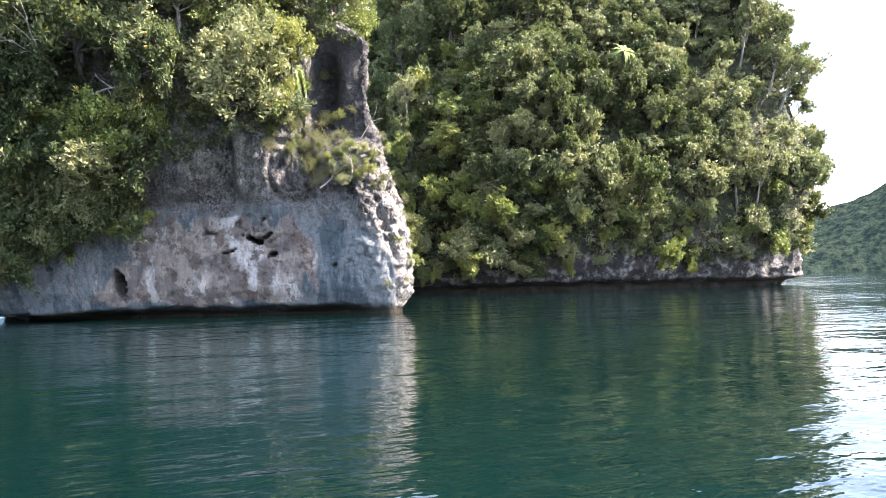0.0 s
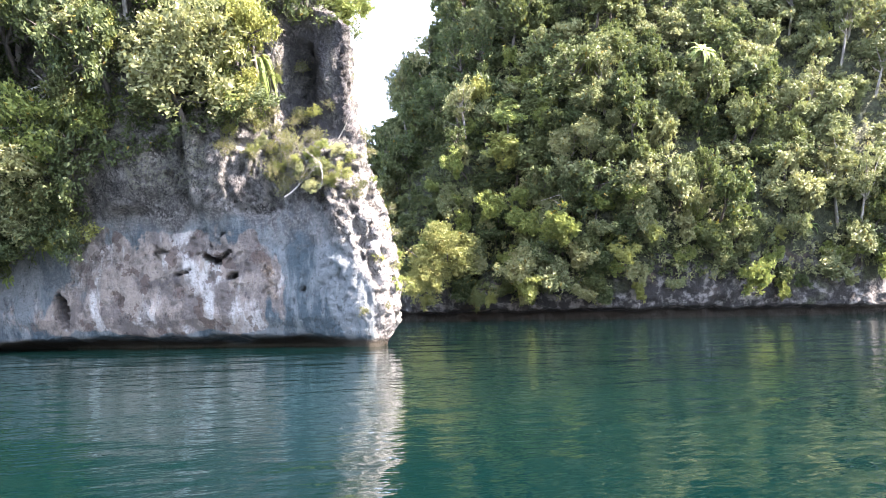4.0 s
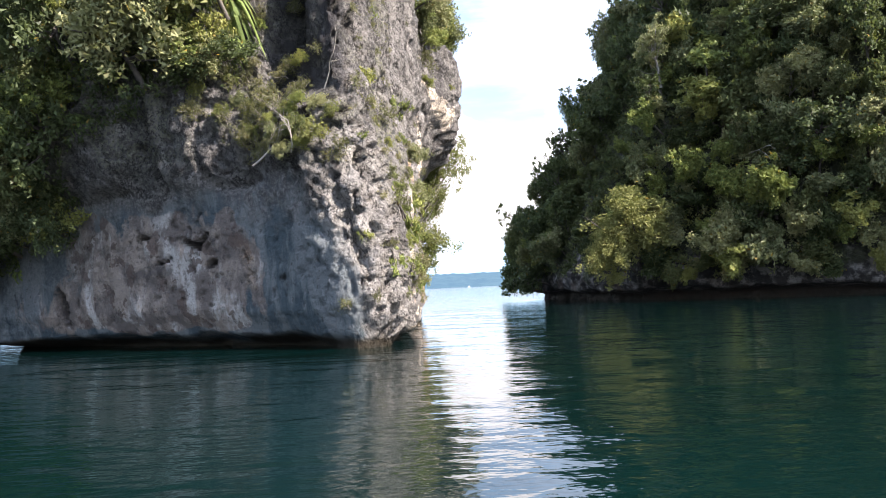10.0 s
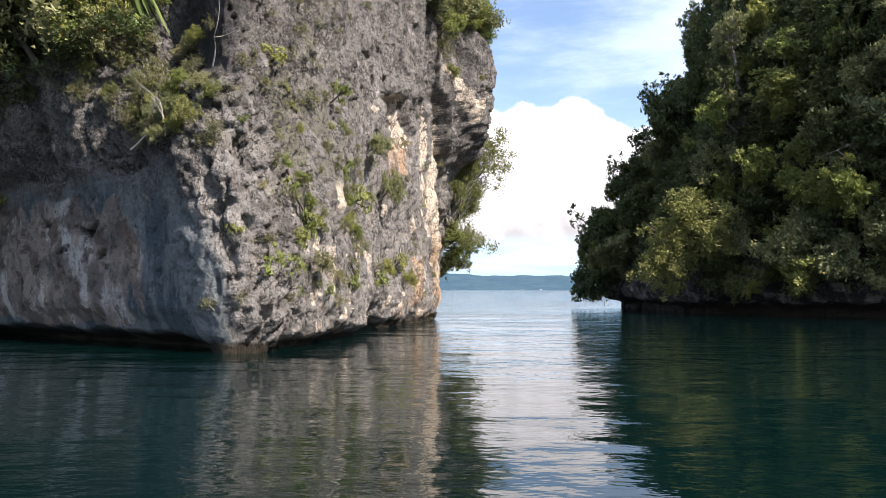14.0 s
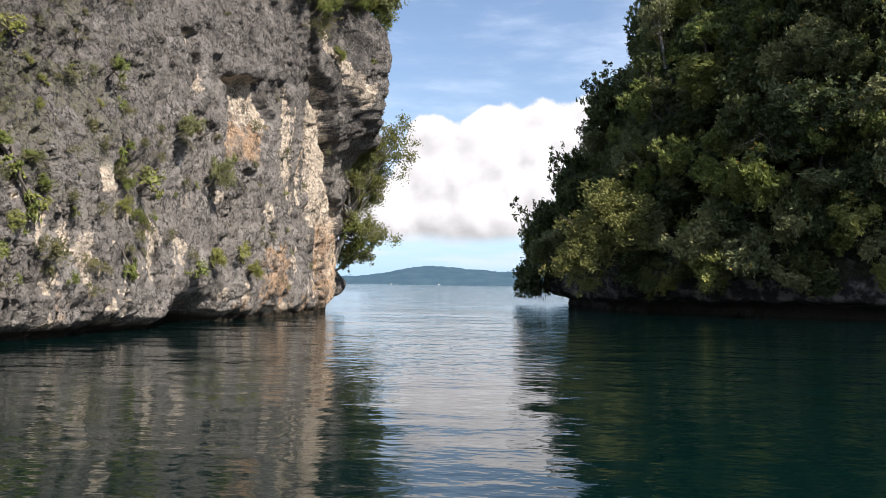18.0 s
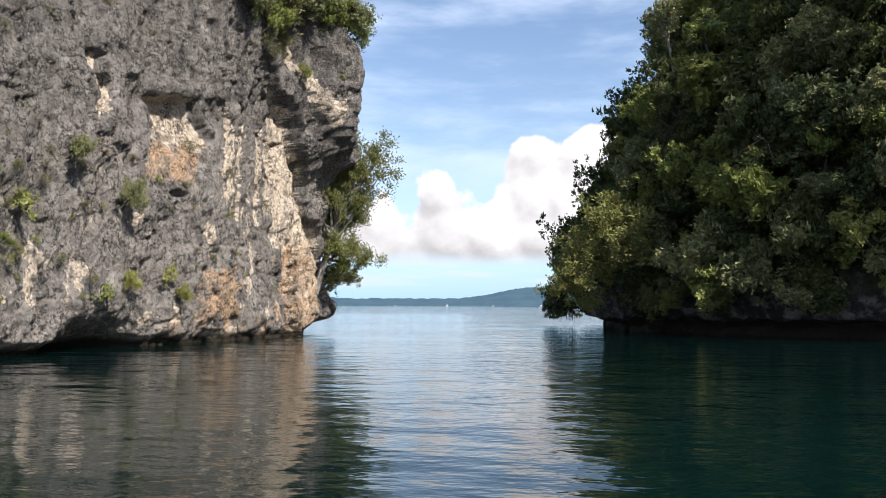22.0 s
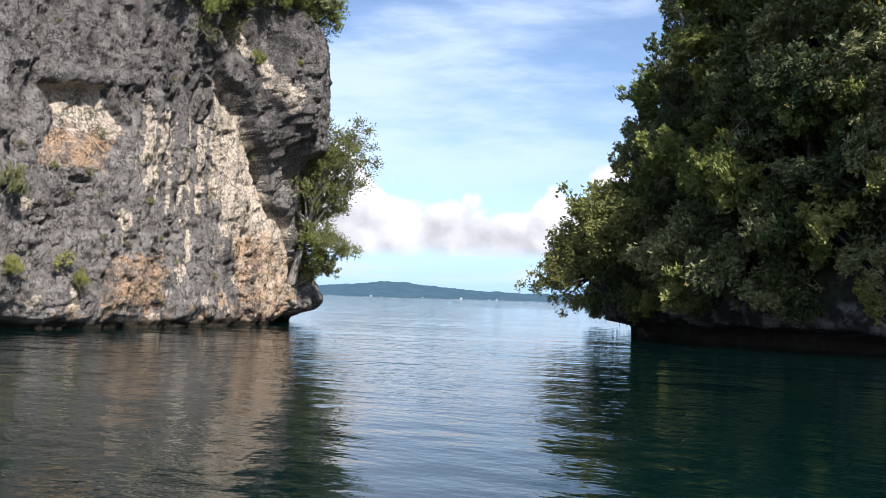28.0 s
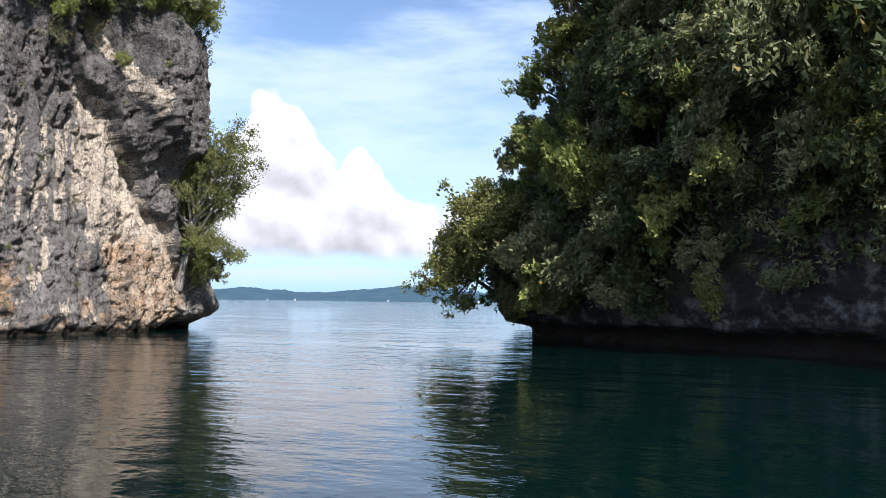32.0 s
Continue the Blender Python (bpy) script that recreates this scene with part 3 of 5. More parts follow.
    slab = face * smooth(5.6, 4.7, z + 2.2 * (fbm(p * 0.7, 4, 5) - 0.5)) * smooth(edge + 0.25, edge - 0.35, x)
    tame = 1 - 0.82 * slab
    near = np.exp(-((x + 8.4) ** 2 + (y - 22.5) ** 2) / 12) * smooth(0.5, 1.2, z)
    off += tame * (1 - 0.4 * near) * 1.3 * (fbm(p * 0.28, 3, 11) - 0.5)
    off += (tame - 0.4 * wall) * (1 - 0.65 * near) * 0.9 * (fbm(p * np.array([0.8, 0.8, 0.6]), 4, 21) - 0.5)
    off += wall * 0.75 * (fbm(p * np.array([1.3, 1.3, 0.14]), 3, 31) - 0.5) * smooth(5, 8, z)
    warp = p + 0.35 * np.stack([fbm(p * 1.3, 2, 43), fbm(p * 1.3, 2, 44), fbm(p * 1.3, 2, 45)], -1)
    ridged = 1 - np.abs(2 * vnoise(warp * 1.9, 41) - 1)
    ridged2 = 1 - np.abs(2 * vnoise(warp * 4.3, 42) - 1)
    crease = np.minimum(np.abs(2 * vnoise(warp * np.array([0.75, 0.75, 0.45]), 47) - 1), 0.35)
    off += tame * (0.13 * (ridged - 0.6) + 0.09 * (ridged2 - 0.6) * (0.4 + ridged) + (1.1 - 0.7 * wall) * (1 - 0.6 * near) * (crease - 0.3))
    off += tame * 0.08 * (1 - np.abs(2 * vnoise(warp * 8.7, 46) - 1) - 0.5) + 0.05 * (fbm(p * 4.0, 3, 61) - 0.5)
    pits = smooth(0.6, 0.67, fbm(warp * np.array([2.6, 2.6, 1.7]), 4, 71)) * tame
    off -= 0.3 * pits * (0.25 + 0.75 * smooth(0.42, 0.58, fbm(p * 0.35, 2, 76)))
    off -= 0.17 * tame * smooth(0.55, 0.66, fbm(warp * np.array([4.6, 4.6, 4.0]), 3, 72)) * (0.35 + near)
    off += near * tame * (0.2 * (fbm(p * 3.1, 3, 73) - 0.5) + 0.16 * (0.5 - np.abs(2 * vnoise(warp * 7.0, 48) - 1)))
    off -= np.clip(z - 16.5, 0, 20) ** 2 * 0.16
    x, y = x + ox * off - 0.5 * lean, y + oy * off + 0.87 * lean
    # the crag's broken side: a flat hollow that ends in a sharp edge
    back = 0.27 * np.clip(z - 3.2, 0, 5.6)
    ahead = (x + 8.0 + 0.5 * back) * -0.64 + (y - 21.6 - 0.87 * back) * -0.77 - 0.5 * (fbm(p * np.array([1.1, 1.1, 0.6]), 4, 83) - 0.5)
    cut = np.clip(ahead, 0, 3) * smooth(7.2, 8.4, z) * smooth(14.5, 12.8, z) * smooth(-11.6, -10.6, x) * smooth(27, 25.5, y)
    x, y = x + 0.64 * cut, y + 0.77 * cut
    # open water under the thin end
    roof = smooth(0.06, -0.06, z - 0.34 - 0.6 * (fbm(p * np.array([1.6, 1.6, 0.3]), 4, 52) - 0.5))
    x = x + roof * (np.maximum(x, -22.1) - x)
    return x, y, z, ox, oy, face, wall, slab, west, holes


def build_islet():
    line, outward = outline(ISLET, 1, 18, 0.085, 0.8)
    levels = np.concatenate([np.arange(-0.7, 1.4, 0.07), np.arange(1.4, 17.5, 0.085), np.arange(17.5, 22.5, 0.4)])
    x, y, z, ox, oy, face, wall, slab, west, holes = islet_surface(line, outward, levels)
    cx, cy, n = line[:, 0].mean(), line[:, 1].mean(), len(line)
    rows = [np.stack([x, y, z], -1)]
    for k in (0.75, 0.5, 0.25, 0.02):
        top = rows[0][-1]
        p = np.stack([cx + (top[:, 0] - cx) * k, cy + (top[:, 1] - cy) * k, np.full(n, 22.4 + 1.6 * (1 - k))], -1)
        rows.append((p + 0.8 * (fbm(p * 0.5, 2, 3)[:, None] - 0.5) * np.array([0, 0, 1]))[None])
    v = np.concatenate(rows)
    p = v[: len(levels)]
    px, py, pz = p[..., 0], p[..., 1], p[..., 2]
    wob = fbm(p * 0.8, 4, 91) - 0.5
    rag = fbm(p * 2.3, 4, 92) - 0.5
    drip = fbm(p * np.array([2.1, 2.1, 0.12]), 3, 93) - 0.5
    cream = face * smooth(-10.6, -12.6, px + 1.5 * wob + 2 * drip) * smooth(-20.5, -16.6, px + 2 * wob) * smooth(4.9, 3.9, pz + 2.2 * wob + 1.5 * drip) * smooth(0.3, 0.8, pz + 0.6 * wob)
    cream = cream + 0.5 * face * smooth(-17.5, -19, px + wob) * smooth(-22, -20.5, px) * smooth(2.6, 1.6, pz + 2 * drip)
    pale = 0.25 * bell(px, -8.2, 0.75) * smooth(0.3, 0.8, pz) * smooth(6.0, 3.5, pz + 3 * wob) * smooth(24, 22.5, py)
    niche = smooth(1.75, 1.35, np.abs(py - 39.2 + 0.5 * np.sin(1.9 * pz) + 0.9 * rag)) * smooth(11.0, 10.7, pz - 0.2 * (py - 39.2) + 0.5 * rag)
    pale = pale + wall * niche * smooth(8.5, 9.2, pz + 1.6 * rag)
    pale = pale + wall * smooth(0.42, 0.25, np.abs(py - 34.5 + 0.25 * np.sin(3 * pz) + 0.5 * rag)) * smooth(1.5, 0.8, np.abs(pz - 10.2 + rag))
    stripe = smooth(0.0, 0.07, fbm(p * np.array([2.0, 2.0, 0.13]), 3, 98) - 0.5 + 0.25 * rag)
    zone = smooth(41.2, 42.4, py + rag) * smooth(47.6, 46.4, py + rag) * smooth(5.6, 7.0, pz + 2 * wob + 2 * drip) * smooth(11.2, 10.4, pz + wob + 3 * drip)
    pale = pale + wall * zone * stripe
    over = pz - 12.4 + 1.16 * (py - 48.25) + 0.3 * np.sin(2.3 * py)
    flow = smooth(46.2, 48.2, py + rag) * smooth(0.1, -0.2, over + 0.6 * rag) * smooth(-8.5, -5.5, over + 3 * wob) * smooth(57, 55, py)
    pale = pale + wall * flow * (0.5 + 0.5 * smooth(-0.06, 0.04, drip + 0.3 * rag))
    pale = pale + 0.8 * wall * smooth(0.75, 0.4, np.abs(over - 2.9 + 1.5 * rag)) * smooth(47, 48, py) * smooth(51.5, 50.5, py)
    pale = pale + 0.75 * wall * smooth(5.5, 3.0, pz + 4 * wob) * smooth(36, 28, py) * smooth(0.5, 0.64, fbm(p * np.array([1.4, 1.4, 1.0]), 4, 99))
    pale = pale + 0.55 * wall * smooth(0.6, 0.68, fbm(p * np.array([1.2, 1.2, 0.8]), 4, 97)) * smooth(8.5, 4.5, pz) * smooth(30, 36, py)
    pale = pale + 0.6 * wall * smooth(0.58, 0.66, fbm(p * np.array([1.5, 1.5, 0.3]), 4, 96)) * smooth(10, 12, pz) * smooth(30, 26, py)
    rust = wall * niche * smooth(9.1, 8.4, pz + 1.6 * rag) * smooth(6.6, 7.2, pz + rag)
    rust = rust + wall * smooth(2.5, 1.0, pz + 3.2 * wob) * (0.1 + 0.15 * smooth(33, 40, py) + 1.6 * rag)
    rust = rust + 0.55 * wall * flow * smooth(7.0, 4.0, pz + 2 * wob)
    rust = rust + 0.8 * wall * smooth(1.9, 1.3, np.abs(py - 42.4 + 2 * rag)) * smooth(1.5, 0.9, np.abs(pz - 2.1 + 2 * rag))
    rust = rust + 0.5 * wall * bell(py + wob + 2 * rag, 51, 1.8) * smooth(6.5, 3.5, pz + 3 * wob)
    rust = rust + 0.5 * wall * bell(py, 34.5, 0.4) * smooth(9.0, 8.2, pz) * smooth(6, 7, pz)
    blots = smooth(0.57, 0.64, fbm(p * np.array([1.1, 1.1, 1.5]), 4, 103)) * face * smooth(-12.2, -13.2, px) * smooth(-17.6, -16.8, px) * smooth(2.0, 2.6, pz) * smooth(4.3, 3.8, pz)
    rust = rust + 0.33 * face * smooth(1.2, 0.7, pz + wob) * smooth(-18, -15, px)
    rust = rust + 0.42 * face * bell(px + wob + rag, -11.8, 0.8) * smooth(3.9, 3.2, pz) * smooth(1.2, 2, pz)
    moss = (wall * smooth(34, 26, py) * 0.55 + 0.4 * face * smooth(5, 6.5, pz)) * smooth(3.0, 5, pz) * smooth(0.45, 0.62, fbm(p * 1.1, 3, 95))
    tide = smooth(0.42, 0.2, pz + 0.5 * wob)
    patina = smooth(5.2, 8.5, pz + 2 * wob) * smooth(-6.8, -8.2, px) * smooth(27, 24, py) * (1 - 0.6 * bell(px, -8.6, 0.3))
    patina = patina + 0.9 * face * smooth(3.9, 5.0, pz + 2.5 * wob) * smooth(-8.6, -9.6, px) + 0.35 * face * smooth(-16.5, -19.0, px + wob) * smooth(1.2, 2.6, pz)
    patina = patina + 0.8 * smooth(25.5, 23.5, py) * smooth(5.5, 7.5, pz + 2 * wob) * smooth(-11, -9, px)
    patina = patina + 0.65 * wall * smooth(8.0, 12.0, pz + 3 * wob) + 0.55 * wall * smooth(34, 28, py) * smooth(2.5, 5.5, pz + 3 * wob) + 0.9 * smooth(47.5, 49.5, py) * smooth(9, 10.5, pz) * smooth(-12, -8, px)
    # crag hollow: dark staining, with the hollow's shade painted in
    stain_shade = smooth(-11.3, -10.4, px + rag) * smooth(-8.3, -8.8, px) * smooth(7.4, 8.4, pz + rag) * smooth(13.6, 12.3, pz) * smooth(26, 25, py)
    stain_shade = stain_shade + 0.9 * wall * smooth(0.03, 0.1, fbm(p * np.array([1.8, 1.8, 0.5]), 3, 100) - 0.5) * bell(py, 49.4, 2.4) * bell(pz, 3.2, 1.6)
    stain_shade = stain_shade + 0.5 * wall * smooth(0.02, 0.09, fbm(p * np.array([1.6, 1.6, 0.12]), 3, 101) - 0.5) * smooth(36, 38, py) * smooth(10.2, 11.4, pz + wob)
    # the deeper a hole, the more shade is painted inside; blots are marks
    stain_shade = stain_shade + smooth(0.2, 0.6, holes) + 0.6 * blots + 0.2 * face * smooth(-9.2, -10.2, px) * bell(pz + 2 * wob + rag, 5.7, 0.9)
    patina = np.clip(patina, 0, 1) * (1 - np.clip(pale, 0, 1)) * (1 - np.clip(rust, 0, 1))
    fill = lambda q: np.concatenate([np.clip(q, 0, 1).ravel(), np.zeros(4 * n)])  # noqa: E731
    marks = [(key, fill(q).reshape(-1, n)) for key, q in (("cream", cream), ("pale", pale), ("rust", rust), ("moss", moss), ("tide", tide), ("slab", slab), ("patina", patina), ("stain_shade", stain_shade))]
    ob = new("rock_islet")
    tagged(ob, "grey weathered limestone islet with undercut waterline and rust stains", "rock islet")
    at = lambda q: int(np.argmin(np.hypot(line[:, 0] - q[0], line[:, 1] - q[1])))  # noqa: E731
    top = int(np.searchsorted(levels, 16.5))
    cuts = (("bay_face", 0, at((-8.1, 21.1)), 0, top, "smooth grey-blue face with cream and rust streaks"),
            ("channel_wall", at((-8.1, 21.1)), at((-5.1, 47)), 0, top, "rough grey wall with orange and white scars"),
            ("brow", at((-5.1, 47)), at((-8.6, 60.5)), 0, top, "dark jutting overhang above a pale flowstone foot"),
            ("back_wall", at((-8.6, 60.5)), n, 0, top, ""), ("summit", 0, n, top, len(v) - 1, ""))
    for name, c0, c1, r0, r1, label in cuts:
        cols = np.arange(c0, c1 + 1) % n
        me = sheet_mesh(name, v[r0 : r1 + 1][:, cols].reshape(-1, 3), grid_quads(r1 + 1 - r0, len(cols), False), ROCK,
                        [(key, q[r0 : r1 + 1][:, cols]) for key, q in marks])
        part(name, me, ob, label)
    return line, outward, levels, p


islet_line, islet_out, islet_levels, islet_p = build_islet()

# ---- the wooded island across the channel ----
ISLAND = [(10.9, 65.8), (13.2, 61.4), (17.6, 57.2), (22.5, 53.4), (28, 50.2), (34, 48), (41, 45.8), (48, 44.3), (52.5, 45.2), (56, 50), (61, 60), (66, 74),
          (60, 92), (44, 102), (26, 102), (13, 97), (8.6, 88), (9.2, 81), (10.2, 73)]


def island_surface(line, outward, levels, rough=1.0):
    n, m = len(line), len(levels)
    z = np.tile(np.array(levels)[:, None], (1, n))
    x, y = np.tile(line[:, 0], (m, 1)), np.tile(line[:, 1], (m, 1))
    ox, oy = np.tile(outward[:, 0], (m, 1)), np.tile(outward[:, 1], (m, 1))
    p = np.stack([x, y, z], -1)
    lip = 0.8 + 0.6 * (fbm(p * np.array([0.5, 0.5, 0.2]), 3, 151) - 0.5)
    off = -1.8 * smooth(lip + 0.2, lip - 0.25, z) - 0.3 * smooth(lip + 1.0, lip + 0.2, z) + 0.9 * (fbm(p * np.array([0.7, 0.7, 0.9]), 4, 152) - 0.5) * smooth(5, 2, z)
    tip = bell(x, 53, 7) * bell(y, 45, 9)
    off += tip * 0.7 * bell(z, 0.7, 0.6)
    off -= 0.30 * np.clip(z - 7, 0, 60) ** 1.28 * 0.55 * (1 - 0.55 * tip)
    off += tip * 2.2 * bell(z, 13, 7)
    front = smooth(77, 67, y)
    off -= smooth(26, 15, x) * (front * (2.2 * smooth(3.0, 6, z) + 0.04 * np.clip(z - 10, 0, 30)) + (1 - front) * (2.6 * smooth(5, 9, z) + 0.14 * np.clip(z - 10, 0, 30)))
    p = np.stack([x, y, z], -1)
    off += rough * (3.2 * (fbm(p * 0.1, 3, 111) - 0.5) * smooth(1, 8, z) + 1.1 * (fbm(p * 0.45, 3, 121) - 0.5))
    off += rough * 0.5 * (np.abs(2 * fbm(p * 1.6, 3, 131) - 1) - 0.2)
    return x + ox * off, y + oy * off, z, ox, oy


def build_island():
    line, outward = outline(ISLAND, 14, 28, 0.3, 2.0)
    levels = np.concatenate([np.arange(-0.8, 2, 0.14), np.arange(2, 8, 0.28), np.arange(8, 40.5, 0.8)])
    x, y, z, ox, oy = island_surface(line, outward, levels)
    cx, cy, n = 36.0, 70.0, len(line)
    v = [np.stack([x, y, z], -1)]
    top = v[0][-1]
    for k in (0.6, 0.3, 0.02):
        v.append(np.stack([cx + (top[:, 0] - cx) * k, cy + (top[:, 1] - cy) * k, np.full(n, 40.4 + 3 * (1 - k))], -1)[None])
    v = np.concatenate(v)
    p = v[: len(levels)]
    wob = fbm(p * 0.35, 3, 141) - 0.5
    bare = smooth(3.6, 2.2, p[..., 2] + 9 * wob - 1.3 * smooth(22, 28, p[..., 0]))
    tide = smooth(0.9, 0.6, p[..., 2] + 0.5 * wob)
    fill = lambda q: np.concatenate([q.ravel(), np.zeros(3 * n)])  # noqa: E731
    ob = new("rocky_island")
    tagged(ob, "steep wooded limestone island with a dark undercut foot", "island")
    foot, rim = int(np.searchsorted(levels, 2.0)), int(np.searchsorted(levels, 34.0))
    marks = [(key, fill(q).reshape(-1, n)) for key, q in (("bare", bare), ("tide", tide))]
    for name, r0, r1, label in (("tide_ledge", 0, foot, "bare grey rock ledge undercut by the tide"), ("slope", foot, rim, "steep slope of soil and rock, coloured dark for shade under foliage"), ("summit", rim, len(v) - 1, "")):
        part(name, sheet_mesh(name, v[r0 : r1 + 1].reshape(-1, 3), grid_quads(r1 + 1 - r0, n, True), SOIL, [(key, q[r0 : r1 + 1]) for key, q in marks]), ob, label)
    return line, outward, levels, p


island_line, island_out, island_levels, island_p = build_island()


# ---- plants ----
def leaf_points(centres, along, across, length, width):
    """Small far leaves: one pointed triangle each."""
    base = centres - along * (length / 2)[:, None]
    v = np.stack([base - across * (width / 2)[:, None], base + across * (width / 2)[:, None], base + along * length[:, None]], 1).reshape(-1, 3)
    return v, np.arange(len(v)).reshape(-1, 3)


def leaf_quads(centres, along, across, length, width, fold=0.25):
    """Diamond leaves: two triangles each, folded on the midrib."""
    normal = np.cross(along, across)
    base = centres - along * (length / 2)[:, None]
    tip = centres + along * (length / 2)[:, None] - normal * (length * 0.15)[:, None]
    lift = normal * (width * fold)[:, None]
    left, right = centres + across * (width / 2)[:, None] + lift, centres - across * (width / 2)[:, None] + lift
    k = len(centres)
    v = np.stack([base, left, tip, right], 1).reshape(-1, 3)
    i = np.arange(k)[:, None] * 4
    f = np.concatenate([i + np.array([[0, 2, 1]]), i + np.array([[0, 3, 2]])])
    return v, f


def unit(v):
    return v / (np.linalg.norm(v, axis=-1, keepdims=True) + 1e-9)


def tube(points, radii, sides=5):
    """A tapered round limb along the points."""
    p = np.array(points, float)
    t = unit(np.gradient(p, axis=0))
    ref = np.where(np.abs(t[:, 2:]) > 0.9, np.array([[1.0, 0, 0]]), np.array([[0, 0, 1.0]]))
    u = unit(np.cross(t, ref))
    w = np.cross(t, u)
    a = np.linspace(0, 2 * np.pi, sides, endpoint=False)
    ring = u[:, None] * np.cos(a)[None, :, None] + w[:, None] * np.sin(a)[None, :, None]
    v = (p[:, None] + ring * np.array(radii)[:, None, None]).reshape(-1, 3)
    q = grid_quads(len(p), sides, True)
    return v, q


def join_tubes(name, tubes, mat):
    vs, qs, k = [], [], 0
    for v, q in tubes:
        vs.append(v)
        qs.append(q + k)
        k += len(v)
    return sheet_mesh(name, np.concatenate(vs), np.concatenate(qs), mat)


def crown_leaves(rng, clumps, spread, per, size, droop=0.0, shape=2.0, small=False):
    """Leaves in loose tufts round the given tips."""
    c = np.repeat(np.array(clumps), per, 0)
    off = unit(rng.normal(size=c.shape)) * (rng.random((len(c), 1)) ** 0.7) * spread * rng.uniform(0.6, 1.25, (len(c), 1))
    off[:, 2] *= 0.95
    centres = c + off
    out = unit(off + 0.35 * rng.normal(size=off.shape) + np.array([0, 0, 0.25 - droop]))
    up = unit(np.array([0, 0, 0.8]) + 0.9 * rng.normal(size=off.shape) + 0.5 * out)
    across = unit(np.cross(out, up))
    length = size * rng.uniform(0.7, 1.15, len(c))
    if small:
        return leaf_points(centres, out, across, length, length / shape)
    return leaf_quads(centres, out, across, length, length / shape)


def grown(rng, height, radius, limbs, tips, lean=0.25, low=0.3):
    """Trunk and limbs of a plant, and the tips of its limbs."""
    h0 = height * low
    bend = rng.normal(size=2) * lean * height * 0.3
    trunk = [np.array([0, 0, -0.3]), np.array([bend[0] * 0.2, bend[1] * 0.2, h0]), np.array([bend[0], bend[1], height * 0.75])]
    tubes = [tube(trunk, [0.035 * height ** 0.9 + 0.02, 0.028 * height ** 0.9 + 0.015, 0.02], 6)]
    ends = []
    for k in range(limbs):
        f = rng.uniform(0.08 if height > 8 else 0.2, 1.0)
        start = trunk[1] * (1 - f) + trunk[2] * f
        a = 2 * np.pi * (k / limbs) + rng.uniform(-0.5, 0.5)
        r = radius * rng.uniform(0.3, 1.25) * (1.05 - 0.5 * f)
        end = start + np.array([np.cos(a) * r, np.sin(a) * r, (height - start[2]) * rng.uniform(-0.15, 1.25)])
        mid = (start + end) / 2 + np.array([0, 0, -0.08 * r]) + rng.normal(size=3) * 0.06 * r
        tubes.append(tube([start, mid, end], [0.012 * height + 0.012, 0.008 * height + 0.008, 0.006], 4))
        for _ in range(tips):
            tip = mid + (end - mid) * rng.uniform(0.3, 1.15) + unit(rng.normal(size=3)) * radius * rng.uniform(0.05, 0.45)
            ends.append(tip)
    ends.append(trunk[2] + np.array([0, 0, height * 0.2]))
    return tubes, ends


def make_shrub(seed, kind):
    """One plant with trunk and crown, at the origin."""
    rng = np.random.default_rng(seed)
    name, label, category, height, radius, limbs, tips, spread, per, size, leaf, bark, droop, shape = kind
    tubes, ends = grown(rng, height, radius, limbs, tips, 0.35, 0.1 if height > 8 else 0.3)
    ob = new(name)
    ob.empty_display_size = 0.3
    tagged(ob, label, category)
    v, f = crown_leaves(rng, ends, spread, per, size, droop, shape, tips >= 10)
    if height > 4 and limbs > 20:
        # large single plants: each limb is a part
        part("trunk", join_tubes("trunk", tubes[:1], bark), ob)
        for each in tubes[1:]:
            part("limb", join_tubes("limb", [each], bark), ob)
    else:
        part("trunk", join_tubes("trunk", tubes, bark), ob)
    part("crown", sheet_mesh("crown", v, f, leaf, (), False), ob)
    return ob


def make_strap_plant(seed, label, count, length, hang):
    """A rosette of long arching strap leaves on a short stem."""
    rng = np.random.default_rng(seed)
    vs, fs, k = [], [], 0
    for i in range(count):
        a, up = rng.uniform(0, 2 * np.pi), rng.uniform(0.2, 1.0)
        L, w = length * rng.uniform(0.6, 1.1), rng.uniform(0.03, 0.05) * (length / 1.6) + 0.015
        d = np.array([np.cos(a), np.sin(a), 0])
        s = np.linspace(0, 1, 5)[:, None]
        mid = d * L * (0.75 * s - 0.25 * hang * s**2) + np.array([0, 0, 1.0]) * L * (up * s * 0.8 - hang * 0.95 * s**2)
        side = np.array([-d[1], d[0], 0]) * w * np.array([0.7, 1, 0.9, 0.6, 0.05])[:, None]
        v = np.concatenate([mid - side, mid + side])
        q = np.array([[j, j + 1, j + 6, j + 5] for j in range(4)])
        vs.append(v)
        fs.append(q + k)
        k += 10
    ob = new("screw_pine")
    ob.empty_display_size = 0.3
    tagged(ob, label, "plant")
    part("stem", join_tubes("stem", [tube([(0, 0, -0.4), (0.02, 0, 0), (0, 0, 0.15)], [0.08, 0.07, 0.03], 6)], BARK), ob)
    part("leaf_rosette", sheet_mesh("leaf_rosette", np.concatenate(vs), np.concatenate(fs), LEAF_STRAP, (), False), ob)
    return ob


